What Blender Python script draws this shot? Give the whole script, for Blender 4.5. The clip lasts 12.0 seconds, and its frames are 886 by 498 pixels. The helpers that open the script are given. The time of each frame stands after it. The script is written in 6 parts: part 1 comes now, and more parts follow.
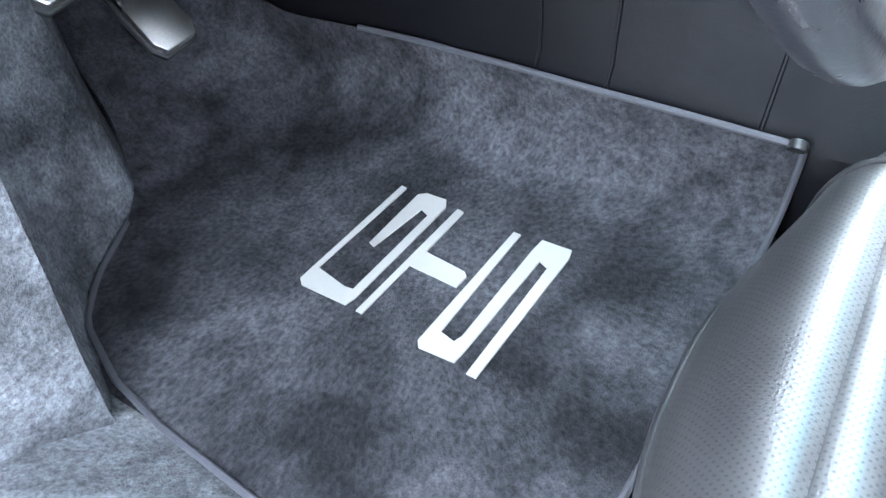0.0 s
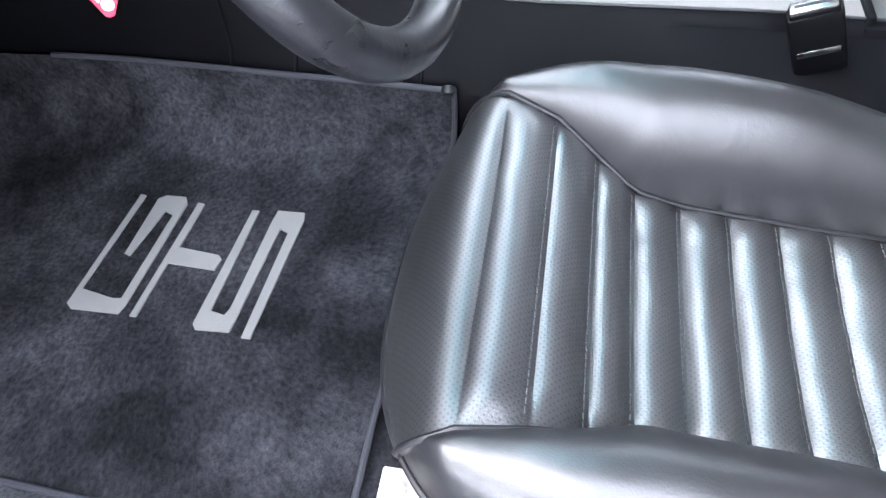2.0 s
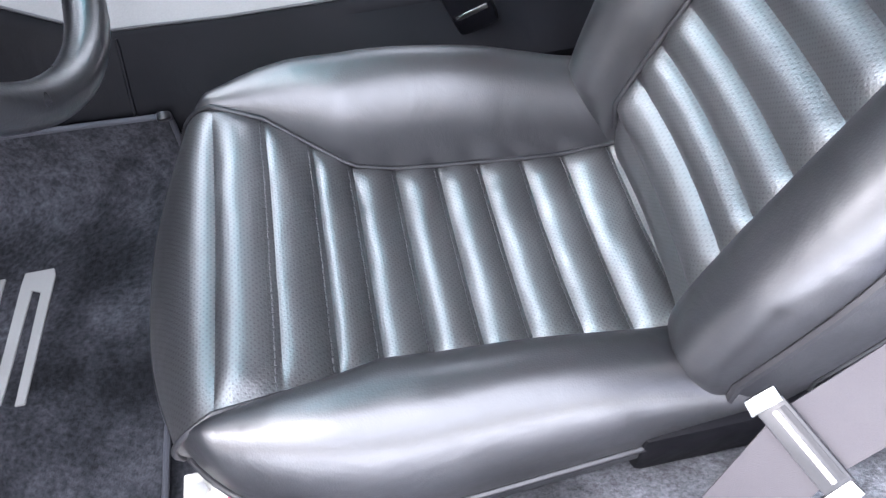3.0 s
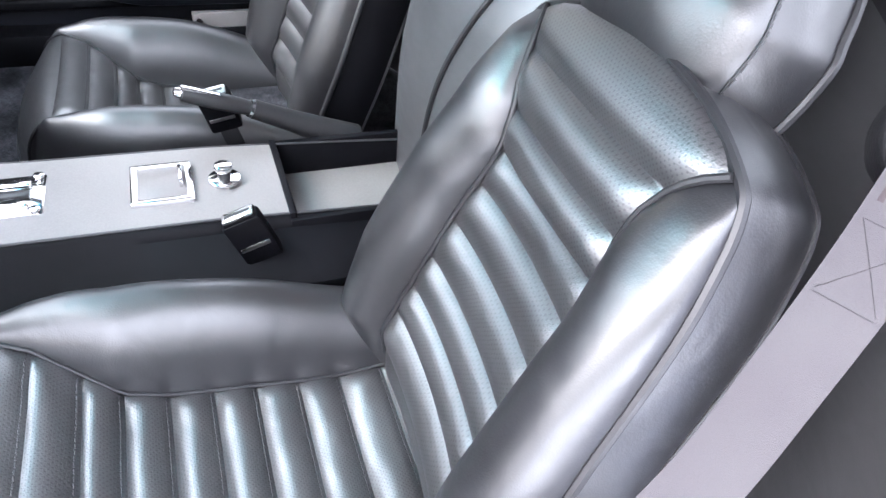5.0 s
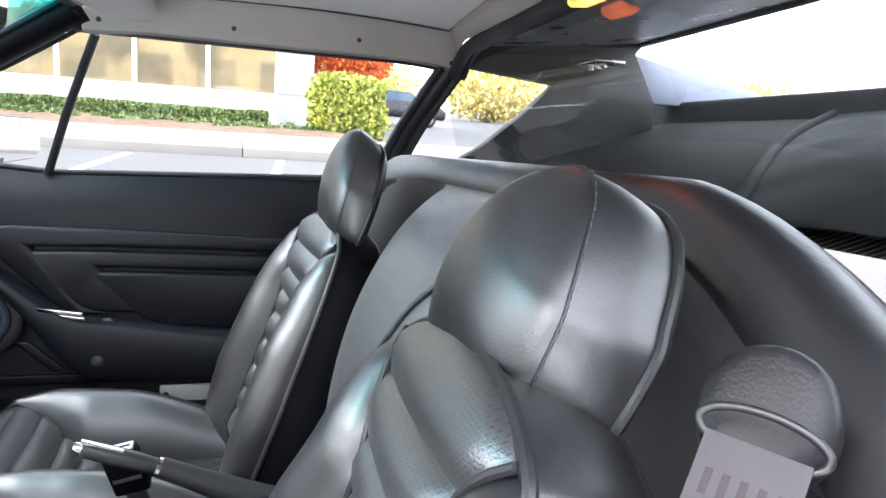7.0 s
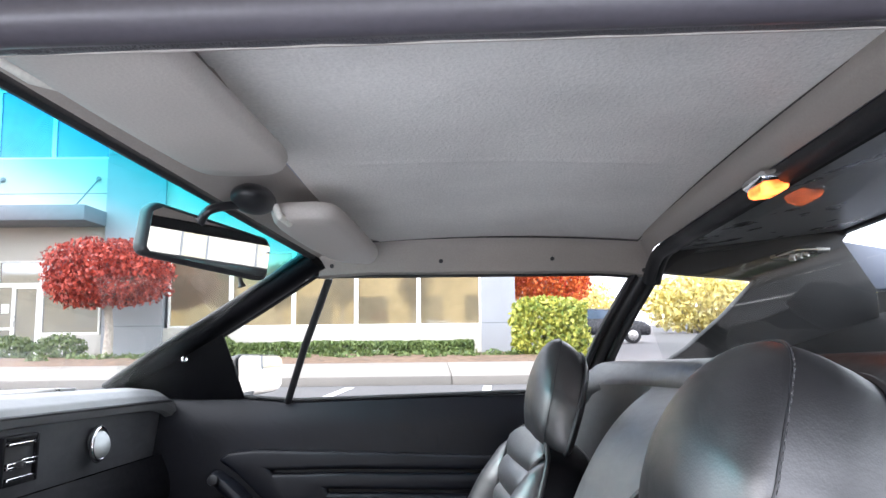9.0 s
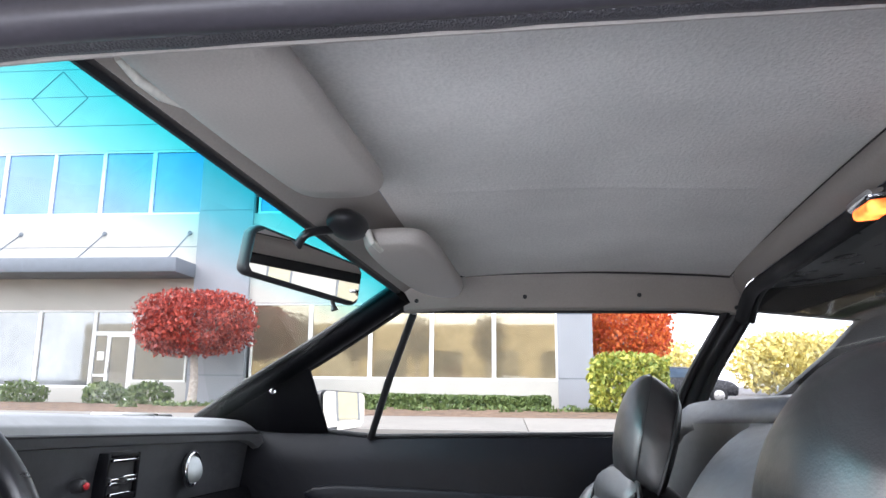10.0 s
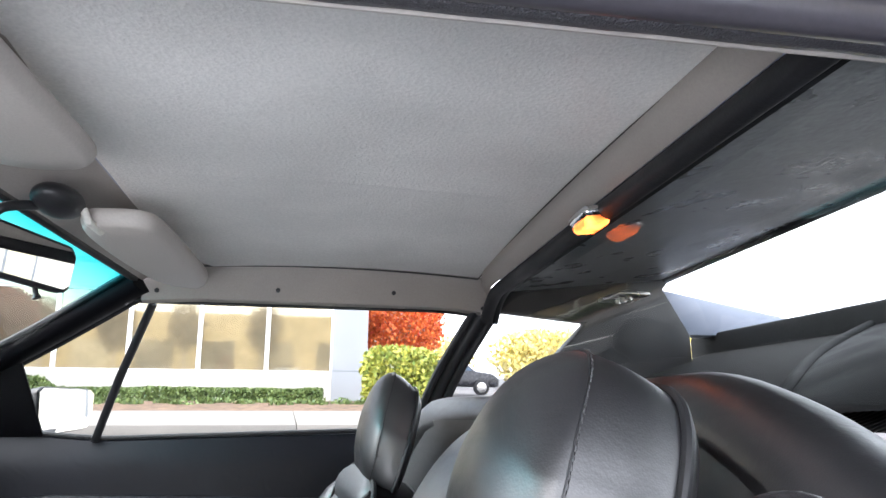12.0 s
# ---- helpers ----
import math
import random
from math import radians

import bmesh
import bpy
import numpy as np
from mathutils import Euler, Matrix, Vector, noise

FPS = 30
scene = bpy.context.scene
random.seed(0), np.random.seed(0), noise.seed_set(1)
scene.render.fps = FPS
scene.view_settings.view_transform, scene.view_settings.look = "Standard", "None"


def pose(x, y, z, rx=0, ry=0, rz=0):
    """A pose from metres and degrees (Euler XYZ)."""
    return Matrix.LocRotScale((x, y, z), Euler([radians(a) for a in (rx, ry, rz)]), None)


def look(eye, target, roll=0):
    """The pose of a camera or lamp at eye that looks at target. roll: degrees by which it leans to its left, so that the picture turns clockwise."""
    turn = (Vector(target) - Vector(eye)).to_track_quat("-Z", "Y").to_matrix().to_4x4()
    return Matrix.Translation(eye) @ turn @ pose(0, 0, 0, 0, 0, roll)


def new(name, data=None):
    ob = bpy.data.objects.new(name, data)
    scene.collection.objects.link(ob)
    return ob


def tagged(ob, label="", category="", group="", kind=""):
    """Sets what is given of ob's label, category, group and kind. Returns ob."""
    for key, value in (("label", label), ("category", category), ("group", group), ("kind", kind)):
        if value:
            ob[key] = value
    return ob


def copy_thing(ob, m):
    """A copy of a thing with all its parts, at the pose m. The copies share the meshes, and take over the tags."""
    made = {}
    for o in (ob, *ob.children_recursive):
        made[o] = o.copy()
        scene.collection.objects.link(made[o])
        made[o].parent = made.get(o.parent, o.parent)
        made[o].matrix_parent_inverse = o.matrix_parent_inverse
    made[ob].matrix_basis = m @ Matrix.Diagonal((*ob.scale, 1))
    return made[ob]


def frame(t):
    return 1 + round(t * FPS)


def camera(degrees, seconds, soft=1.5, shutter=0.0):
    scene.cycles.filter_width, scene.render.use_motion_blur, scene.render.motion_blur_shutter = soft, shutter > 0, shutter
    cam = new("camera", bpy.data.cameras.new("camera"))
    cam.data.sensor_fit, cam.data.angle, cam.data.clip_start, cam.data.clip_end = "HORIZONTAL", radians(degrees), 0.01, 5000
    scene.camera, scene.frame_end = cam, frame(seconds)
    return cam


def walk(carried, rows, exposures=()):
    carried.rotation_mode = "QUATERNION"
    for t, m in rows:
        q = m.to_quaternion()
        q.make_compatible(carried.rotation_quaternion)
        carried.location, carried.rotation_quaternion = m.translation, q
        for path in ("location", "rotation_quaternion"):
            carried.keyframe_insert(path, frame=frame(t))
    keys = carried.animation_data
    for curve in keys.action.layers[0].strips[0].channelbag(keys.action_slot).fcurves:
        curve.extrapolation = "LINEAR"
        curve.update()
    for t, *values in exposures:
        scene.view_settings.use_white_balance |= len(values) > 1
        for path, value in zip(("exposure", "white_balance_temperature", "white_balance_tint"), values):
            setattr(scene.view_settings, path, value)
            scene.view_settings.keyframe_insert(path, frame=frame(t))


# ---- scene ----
cam = camera(65.1, 12.0)
PATH = [
    (0, (-0.651, 0.277, 0.687), (0.326, 1.181, -0.806), -13.8),
    (0.5, (-0.646, 0.265, 0.696), (0.298, 1.112, -0.85), -15.1),
    (0.7, (-0.665, 0.255, 0.686), (0.315, 1.1, -0.839), -14.4),
    (1, (-0.669, 0.258, 0.72), (0.303, 1.005, -0.861), -13.5),
    (1.5, (-0.69, 0.24, 0.745), (0.344, 0.779, -0.88), -11.2),
    (2, (-0.699, 0.191, 0.784), (0.387, 0.51, -0.865), -8.6),
    (2.5, (-0.734, 0.14, 0.809), (0.366, 0.191, -0.861), -6.2),
    (3, (-0.75, 0.097, 0.826), (0.314, -0.046, -0.862), -4.6),
    (3.2, (-0.752, 0.085, 0.828), (0.292, -0.123, -0.865), -2.9),
    (4.8, (-0.762, 0.016, 0.912), (0.486, -0.589, -0.53), 8.0),
    (5, (-0.77, 0.012, 0.916), (0.555, -0.615, -0.444), 8.8),
    (5.5, (-0.781, -0.03, 0.919), (0.73, -0.67, -0.224), 9.6),
    (6, (-0.796, -0.086, 0.895), (0.857, -0.643, -0.084), 9.1),
    (6.5, (-0.795, -0.131, 0.874), (1.006, -0.619, 0.154), 6.1),
    (6.7, (-0.794, -0.141, 0.863), (1.038, -0.704, 0.289), 5.7),
    (8.3, (-0.855, -0.174, 0.819), (1.116, -0.468, 0.993), 0.3),
    (8.5, (-0.85, -0.164, 0.823), (1.13, -0.376, 1.004), -0.1),
    (9, (-0.852, -0.151, 0.828), (1.135, -0.18, 1.05), -0.6),
    (9.5, (-0.859, -0.138, 0.807), (1.116, -0.021, 1.101), -0.1),
    (10, (-0.856, -0.131, 0.784), (1.1, 0.054, 1.162), 0.6),
    (10.5, (-0.842, -0.134, 0.769), (1.113, -0.047, 1.181), 1.4),
    (11, (-0.84, -0.147, 0.767), (1.115, -0.214, 1.183), 1.7),
    (11.5, (-0.84, -0.169, 0.773), (1.102, -0.402, 1.19), 1.5),
    (12, (-0.826, -0.188, 0.795), (1.093, -0.619, 1.158), 0.7),
]
walk(cam, [(t, look(eye, target, roll)) for t, eye, target, roll in PATH],
     [(0, 4.35, 5600, 6), (0.6, 4.55, 5600, 6), (1.0, 4.28, 5650, 8), (1.7, 3.5, 5800, 13), (2.5, 3.2, 5900, 16), (3.2, 3.1, 5900, 17), (4.8, 3.2, 5900, 16), (6.0, 3.34, 5900, 16), (6.5, 3.42, 5900, 15),
      (6.7, 3.12, 5950, 12), (8.3, 2.42, 6050, 14), (9.0, 2.36, 6050, 14), (9.5, 2.2, 6050, 15), (10.5, 1.97, 6050, 14), (11.3, 2.12, 6100, 14), (12, 2.48, 6100, 12)])


# ---- world and light ----
world = bpy.data.worlds.new("overcast_sky")
scene.world = world
world.use_nodes = True
wn = world.node_tree.nodes
sky = wn.new("ShaderNodeTexSky")
sky.sky_type, sky.sun_disc = "NISHITA", False
sky.sun_elevation, sky.sun_rotation = radians(46), radians(-11)
sky.air_density, sky.dust_density, sky.ozone_density = 1.0, 6.0, 1.0
wn["Background"].inputs["Strength"].default_value = 0.15
# a bright, even cloud layer over the clear sky
cloud, drift = wn.new("ShaderNodeMix"), wn.new("ShaderNodeTexNoise")
cloud.data_type = "RGBA"
cloud.inputs[0].default_value = 0.75
drift.inputs["Scale"].default_value, drift.inputs["Detail"].default_value = 2.5, 6
veil = wn.new("ShaderNodeMapRange")
veil.inputs["To Min"].default_value, veil.inputs["To Max"].default_value = 6.0, 9.0
world.node_tree.links.new(drift.outputs["Fac"], veil.inputs["Value"])
world.node_tree.links.new(sky.outputs[0], cloud.inputs[6])
world.node_tree.links.new(veil.outputs[0], cloud.inputs[7])
world.node_tree.links.new(cloud.outputs[2], wn["Background"].inputs["Color"])
sun = new("sun", bpy.data.lights.new("sun", "SUN"))
sun.data.energy, sun.data.angle, sun.data.color = 0.8, radians(60), (1.0, 0.98, 0.95)
sun.matrix_world = look((-1.2, 6.0, 6.4), (0, 0, 0))
# unseen fill lamp, for daylight the lot throws up beside the driver's open doorway
doorway = new("doorway_light", bpy.data.lights.new("doorway_light", "AREA"))
doorway.data.shape, doorway.data.size, doorway.data.size_y = "RECTANGLE", 3.4, 1.7
doorway.data.energy, doorway.data.color = 36.0, (0.95, 0.97, 1.0)
doorway.matrix_world = look((-2.0, 0.0, 0.04), (-1.75, 0.0, 1.0))

# ---- the car's own frame: drawn level, then scaled and set on the sloping lot ----
K = 1.15
LEAN = Matrix.Rotation(radians(3.37), 4, "Y")
CAR = Matrix.Translation((0, 0, -0.06)) @ LEAN @ Matrix.Scale(K, 4)
FRAME = {}
ROOF_SHIFT = Vector((0.024, 0.004, 0.008))
SHIFT = [Vector((0, 0, 0))]


def thing(name, label, category, base=(0, 0, 0), group="", kind="", outdoors=False):
    ob = new(name)
    ob.empty_display_size = 0.05
    base = Vector(base)
    ob.matrix_world = Matrix.Translation(base) if outdoors else Matrix.Translation(CAR @ base + SHIFT[0]) @ LEAN
    FRAME[ob] = (base, 1.0 if outdoors else K)
    return tagged(ob, label, category, group, kind)


def part(name, bm, mat, parent, label="", sharp=40):
    """One bmesh as one mesh object under a thing or a part."""
    base, k = FRAME[parent]
    for v in bm.verts:
        v.co = (v.co - base) * k
    bmesh.ops.recalc_face_normals(bm, faces=bm.faces[:]) if len(bm.faces) < 20000 else None
    me = bpy.data.meshes.new(name)
    bm.to_mesh(me)
    bm.free()
    me.polygons.foreach_set("use_smooth", [True] * len(me.polygons))
    me.set_sharp_from_angle(angle=radians(sharp))
    me.materials.append(mat)
    ob = new(name, me)
    ob.parent = parent
    FRAME[ob] = (base, k)
    if label:
        ob["label"] = label
    return ob


def solo(name, bm, mat, label, category, base=(0, 0, 0), group="", kind="", outdoors=False, sharp=40):
    """A thing of one mesh."""
    holder = thing(name + "_base", "", "", base, "", "", outdoors)
    ob = part(name, bm, mat, holder, "", sharp)
    ob.parent = None
    ob.matrix_world = holder.matrix_world.copy()
    FRAME.pop(holder)
    bpy.data.objects.remove(holder)
    return tagged(ob, label, category, group, kind)


# ---- shapes ----
def mesh_of(verts, faces):
    bm = bmesh.new()
    vs = [bm.verts.new(v) for v in verts]
    for f in faces:
        try:
            bm.faces.new([vs[i] for i in f])
        except ValueError:
            pass
    return bm


def join(*bms):
    out = bmesh.new()
    for bm in bms:
        m = bpy.data.meshes.new("t")
        bm.to_mesh(m)
        out.from_mesh(m)
        bpy.data.meshes.remove(m)
        bm.free()
    return out


def sheet(fn, nu, nv, u_closed=False):
    """A surface fn(u, v), u and v from 0 to 1."""
    cu = nu if u_closed else nu + 1
    verts = [fn(i / nu, j / nv) for j in range(nv + 1) for i in range(cu)]
    faces = []
    for j in range(nv):
        for i in range(nu):
            a, b = j * cu + i, j * cu + (i + 1) % cu
            faces.append((a, b, b + cu, a + cu))
    return mesh_of(verts, faces)


def loft(rings, cap=True, closed=True):
    n = len(rings[0])
    verts = [p for r in rings for p in r]
    faces = []
    for j in range(len(rings) - 1):
        for i in range(n if closed else n - 1):
            a, b = j * n + i, j * n + (i + 1) % n
            faces.append((a, b, b + n, a + n))
    if cap:
        faces.append(tuple(range(n)))
        faces.append(tuple(range((len(rings) - 1) * n, len(rings) * n)))
    return mesh_of(verts, faces)


def spline(pts, n=6, closed=False):
    """Catmull-Rom through the points."""
    p = [Vector(q) for q in pts]
    m, out = len(p), []
    for i in range(m if closed else m - 1):
        g = lambda k: p[k % m] if closed else p[min(max(k, 0), m - 1)]
        a, b, c, d = g(i - 1), g(i), g(i + 1), g(i + 2)
        for j in range(n):
            t = j / n
            out.append(0.5 * ((2 * b) + (c - a) * t + (2 * a - 5 * b + 4 * c - d) * t * t + (3 * b - a - 3 * c + d) * t ** 3))
    return out if closed else out + [p[-1]]


def tube(pts, r, n=8, closed=False, flat=1.0):
    """A round welt along a line; r may be a list."""
    p = [Vector(q) for q in pts]
    m = len(p)
    rings, up = [], Vector((0.13, 0.21, 0.97))
    for i in range(m):
        a = p[(i - 1) % m] if closed else p[max(i - 1, 0)]
        b = p[(i + 1) % m] if closed else p[min(i + 1, m - 1)]
        t = (b - a).normalized()
        side = t.cross(up).normalized()
        up = side.cross(t).normalized()
        rr = r[i] if isinstance(r, (list, tuple)) else r
        rings.append([p[i] + rr * (math.cos(q) * side + flat * math.sin(q) * up) for q in (2 * math.pi * k / n for k in range(n))])
    if closed:
        rings.append(rings[0])
    return loft(rings, cap=not closed)


def box(lo, hi, bevel=0.0, seg=2):
    bm = bmesh.new()
    bmesh.ops.create_cube(bm, size=1)
    lo, hi = Vector(lo), Vector(hi)
    for v in bm.verts:
        v.co = Vector([lo[i] + (v.co[i] + 0.5) * (hi[i] - lo[i]) for i in range(3)])
    if bevel:
        bmesh.ops.bevel(bm, geom=bm.edges[:], offset=bevel, segments=seg, affect="EDGES", profile=0.5)
    return bm


def prism(poly, thick, place, bevel=0.0, seg=2):
    """A flat outline of (a, b), thick along c; place(a, b, c) gives the point."""
    n = len(poly)
    bm = mesh_of([place(a, b, 0) for a, b in poly] + [place(a, b, thick) for a, b in poly],
                 [tuple(range(n)), tuple(range(n, 2 * n))] + [(i, (i + 1) % n, n + (i + 1) % n, n + i) for i in range(n)])
    bmesh.ops.recalc_face_normals(bm, faces=bm.faces[:])
    if bevel:
        bmesh.ops.bevel(bm, geom=bm.edges[:], offset=bevel, segments=seg, affect="EDGES", profile=0.5)
    return bm


def disc(centre, axis, r, depth, n=32, bevel=0.0):
    bm = bmesh.new()
    bmesh.ops.create_cone(bm, cap_ends=True, segments=n, radius1=r, radius2=r, depth=depth)
    if bevel:
        bmesh.ops.bevel(bm, geom=[e for e in bm.edges if len(e.link_faces) == 2 and abs(e.verts[0].co.z - e.verts[1].co.z) < 1e-6], offset=bevel, segments=2, affect="EDGES", profile=0.5)
    bm.transform(Matrix.Translation(centre) @ Vector((0, 0, 1)).rotation_difference(Vector(axis)).to_matrix().to_4x4())
    return bm


def torus(centre, axis, R, r, n=64, m=12):
    q = Vector((0, 0, 1)).rotation_difference(Vector(axis))
    c = Vector(centre)
    return loft([[c + q @ Vector(((R + r * math.cos(b)) * math.cos(a), (R + r * math.cos(b)) * math.sin(a), r * math.sin(b))) for b in (2 * math.pi * k / m for k in range(m))] for a in (2 * math.pi * i / n for i in range(n + 1))], cap=False)


def curve(x, pts):
    """Piecewise smooth value at x through (x, value) pairs."""
    if x <= pts[0][0]:
        return pts[0][1]
    for (a, u), (b, v) in zip(pts, pts[1:]):
        if x <= b:
            t = (x - a) / (b - a)
            return u + (v - u) * t
    return pts[-1][1]


def bez(a, b, c, d, t):
    s = 1 - t
    return a * s ** 3 + 3 * b * s * s * t + 3 * c * s * t * t + d * t ** 3


# ---- materials ----
def mat_new(name):
    m = bpy.data.materials.new(name)
    m.use_nodes = True
    return m, m.node_tree.nodes, m.node_tree.links, m.node_tree.nodes["Principled BSDF"]


def surface(name, colour, rough, metal=0.0, vary=0.25, scale=8.0, grain=250.0, bump=0.15, bump_size=0.001, spec=0.5, sheen=0.0, rough_vary=0.12, each=0.0):
    """A painted, cast or woven surface: large stains, fine grain, uneven gloss."""
    m, n, l, p = mat_new(name)
    tc = n.new("ShaderNodeTexCoord")
    big, fine = n.new("ShaderNodeTexNoise"), n.new("ShaderNodeTexNoise")
    big.inputs["Scale"].default_value, big.inputs["Detail"].default_value = scale, 6
    fine.inputs["Scale"].default_value, fine.inputs["Detail"].default_value = grain, 3
    l.new(tc.outputs["Object"], big.inputs["Vector"])
    l.new(tc.outputs["Object"], fine.inputs["Vector"])
    ramp = n.new("ShaderNodeMapRange")
    ramp.inputs["From Min"].default_value, ramp.inputs["From Max"].default_value = 0.3, 0.7
    ramp.inputs["To Min"].default_value, ramp.inputs["To Max"].default_value = 1 - vary, 1 + vary
    l.new(big.outputs["Fac"], ramp.inputs["Value"])
    ramp2 = n.new("ShaderNodeMapRange")
    ramp2.inputs["From Min"].default_value, ramp2.inputs["From Max"].default_value = 0.3, 0.7
    ramp2.inputs["To Min"].default_value, ramp2.inputs["To Max"].default_value = 1 - vary * 0.6, 1 + vary * 0.6
    l.new(fine.outputs["Fac"], ramp2.inputs["Value"])
    mul = n.new("ShaderNodeMath")
    mul.operation = "MULTIPLY"
    l.new(ramp.outputs[0], mul.inputs[0])
    l.new(ramp2.outputs[0], mul.inputs[1])
    last = mul.outputs[0]
    if each:
        oi = n.new("ShaderNodeObjectInfo")
        r3 = n.new("ShaderNodeMapRange")
        r3.inputs["To Min"].default_value, r3.inputs["To Max"].default_value = 1 - each, 1 + each
        l.new(oi.outputs["Random"], r3.inputs["Value"])
        mm = n.new("ShaderNodeMath")
        mm.operation = "MULTIPLY"
        l.new(last, mm.inputs[0])
        l.new(r3.outputs[0], mm.inputs[1])
        last = mm.outputs[0]
    mix = n.new("ShaderNodeVectorMath")
    mix.operation = "SCALE"
    mix.inputs[0].default_value = colour[:3]
    l.new(last, mix.inputs["Scale"])
    l.new(mix.outputs[0], p.inputs["Base Color"])
    rr = n.new("ShaderNodeMapRange")
    rr.inputs["From Min"].default_value, rr.inputs["From Max"].default_value = 0.3, 0.7
    rr.inputs["To Min"].default_value, rr.inputs["To Max"].default_value = max(rough - rough_vary, 0.02), min(rough + rough_vary, 1)
    l.new(big.outputs["Fac"], rr.inputs["Value"])
    l.new(rr.outputs[0], p.inputs["Roughness"])
    p.inputs["Metallic"].default_value = metal
    p.inputs["Specular IOR Level"].default_value = spec
    if sheen:
        p.inputs["Sheen Weight"].default_value = sheen
        p.inputs["Sheen Roughness"].default_value = 0.4
    bp = n.new("ShaderNodeBump")
    bp.inputs["Strength"].default_value, bp.inputs["Distance"].default_value = bump, bump_size
    l.new(fine.outputs["Fac"], bp.inputs["Height"])
    l.new(bp.outputs[0], p.inputs["Normal"])
    return m


def leather(name, colour=(0.012, 0.012, 0.0145), rough=0.38, holes="", spec=0.85, ior=1.72, relief=0.13, depth=0.0006):
    """Dyed hide: pebble grain, creases, and rows of punched holes where asked."""
    m, n, l, p = mat_new(name)
    tc = n.new("ShaderNodeTexCoord")
    pebble, crease, big = n.new("ShaderNodeTexVoronoi"), n.new("ShaderNodeTexNoise"), n.new("ShaderNodeTexNoise")
    pebble.inputs["Scale"].default_value = 600
    crease.inputs["Scale"].default_value, crease.inputs["Detail"].default_value, crease.inputs["Distortion"].default_value = 60, 8, 0.8
    big.inputs["Scale"].default_value, big.inputs["Detail"].default_value = 7, 5
    for t in (pebble, big):
        l.new(tc.outputs["Object"], t.inputs["Vector"])
    stretch = n.new("ShaderNodeMapping")
    stretch.inputs["Scale"].default_value = (0.3, 1, 1)
    l.new(tc.outputs["Object"], stretch.inputs["Vector"])
    l.new(stretch.outputs[0], crease.inputs["Vector"])
    add = n.new("ShaderNodeMath")
    add.operation = "MULTIPLY_ADD"
    add.inputs[1].default_value = 0.8
    l.new(crease.outputs["Fac"], add.inputs[0])
    l.new(pebble.outputs["Distance"], add.inputs[2])
    height = add.outputs[0]
    ramp = n.new("ShaderNodeMapRange")
    ramp.inputs["From Min"].default_value, ramp.inputs["From Max"].default_value = 0.3, 0.7
    ramp.inputs["To Min"].default_value, ramp.inputs["To Max"].default_value = 0.75, 1.3
    l.new(big.outputs["Fac"], ramp.inputs["Value"])
    mix = n.new("ShaderNodeVectorMath")
    mix.operation = "SCALE"
    mix.inputs[0].default_value = colour
    shade = ramp.outputs[0]
    if holes:
        mp = n.new("ShaderNodeMapping")
        mp.inputs["Scale"].default_value = (270, 270, 270)
        mp.inputs["Rotation"].default_value = (0, 0, radians(45)) if holes == "flat" else (0, radians(45), 0)
        l.new(tc.outputs["Object"], mp.inputs["Vector"])
        fr = n.new("ShaderNodeVectorMath")
        fr.operation = "FRACTION"
        l.new(mp.outputs[0], fr.inputs[0])
        sub = n.new("ShaderNodeVectorMath")
        sub.operation = "SUBTRACT"
        sub.inputs[1].default_value = (0.5, 0.5, 0.5)
        l.new(fr.outputs[0], sub.inputs[0])
        flat = n.new("ShaderNodeVectorMath")
        flat.operation = "MULTIPLY"
        flat.inputs[1].default_value = (1, 1, 0) if holes == "flat" else (1, 0, 1)
        l.new(sub.outputs[0], flat.inputs[0])
        ln = n.new("ShaderNodeVectorMath")
        ln.operation = "LENGTH"
        l.new(flat.outputs[0], ln.inputs[0])
        hole = n.new("ShaderNodeMapRange")
        hole.inputs["From Min"].default_value, hole.inputs["From Max"].default_value = 0.12, 0.30
        l.new(ln.outputs["Value"], hole.inputs["Value"])
        dk = n.new("ShaderNodeMapRange")
        dk.inputs["To Min"].default_value, dk.inputs["To Max"].default_value = 0.4, 1.0
        l.new(hole.outputs[0], dk.inputs["Value"])
        mm = n.new("ShaderNodeMath")
        mm.operation = "MULTIPLY"
        l.new(shade, mm.inputs[0])
        l.new(dk.outputs[0], mm.inputs[1])
        shade = mm.outputs[0]
        ad = n.new("ShaderNodeMath")
        ad.operation = "MULTIPLY_ADD"
        ad.inputs[1].default_value = 0.6
        l.new(hole.outputs[0], ad.inputs[0])
        l.new(height, ad.inputs[2])
        height = ad.outputs[0]
    l.new(shade, mix.inputs["Scale"])
    l.new(mix.outputs[0], p.inputs["Base Color"])
    rr = n.new("ShaderNodeMapRange")
    rr.inputs["To Min"].default_value, rr.inputs["To Max"].default_value = rough - 0.1, rough + 0.12
    l.new(crease.outputs["Fac"], rr.inputs["Value"])
    l.new(rr.outputs[0], p.inputs["Roughness"])
    p.inputs["Specular IOR Level"].default_value = spec
    if holes:
        sh = n.new("ShaderNodeMapRange")
        sh.inputs["To Min"].default_value, sh.inputs["To Max"].default_value = 0.72 * spec, spec
        l.new(hole.outputs[0], sh.inputs["Value"])
        l.new(sh.outputs[0], p.inputs["Specular IOR Level"])
    p.inputs["IOR"].default_value = ior
    bp = n.new("ShaderNodeBump")
    bp.inputs["Strength"].default_value, bp.inputs["Distance"].default_value = relief, depth
    l.new(height, bp.inputs["Height"])
    slack, soft = n.new("ShaderNodeTexNoise"), n.new("ShaderNodeBump")
    slack.inputs["Scale"].default_value, slack.inputs["Detail"].default_value, slack.inputs["Distortion"].default_value = 17, 3, 1.6
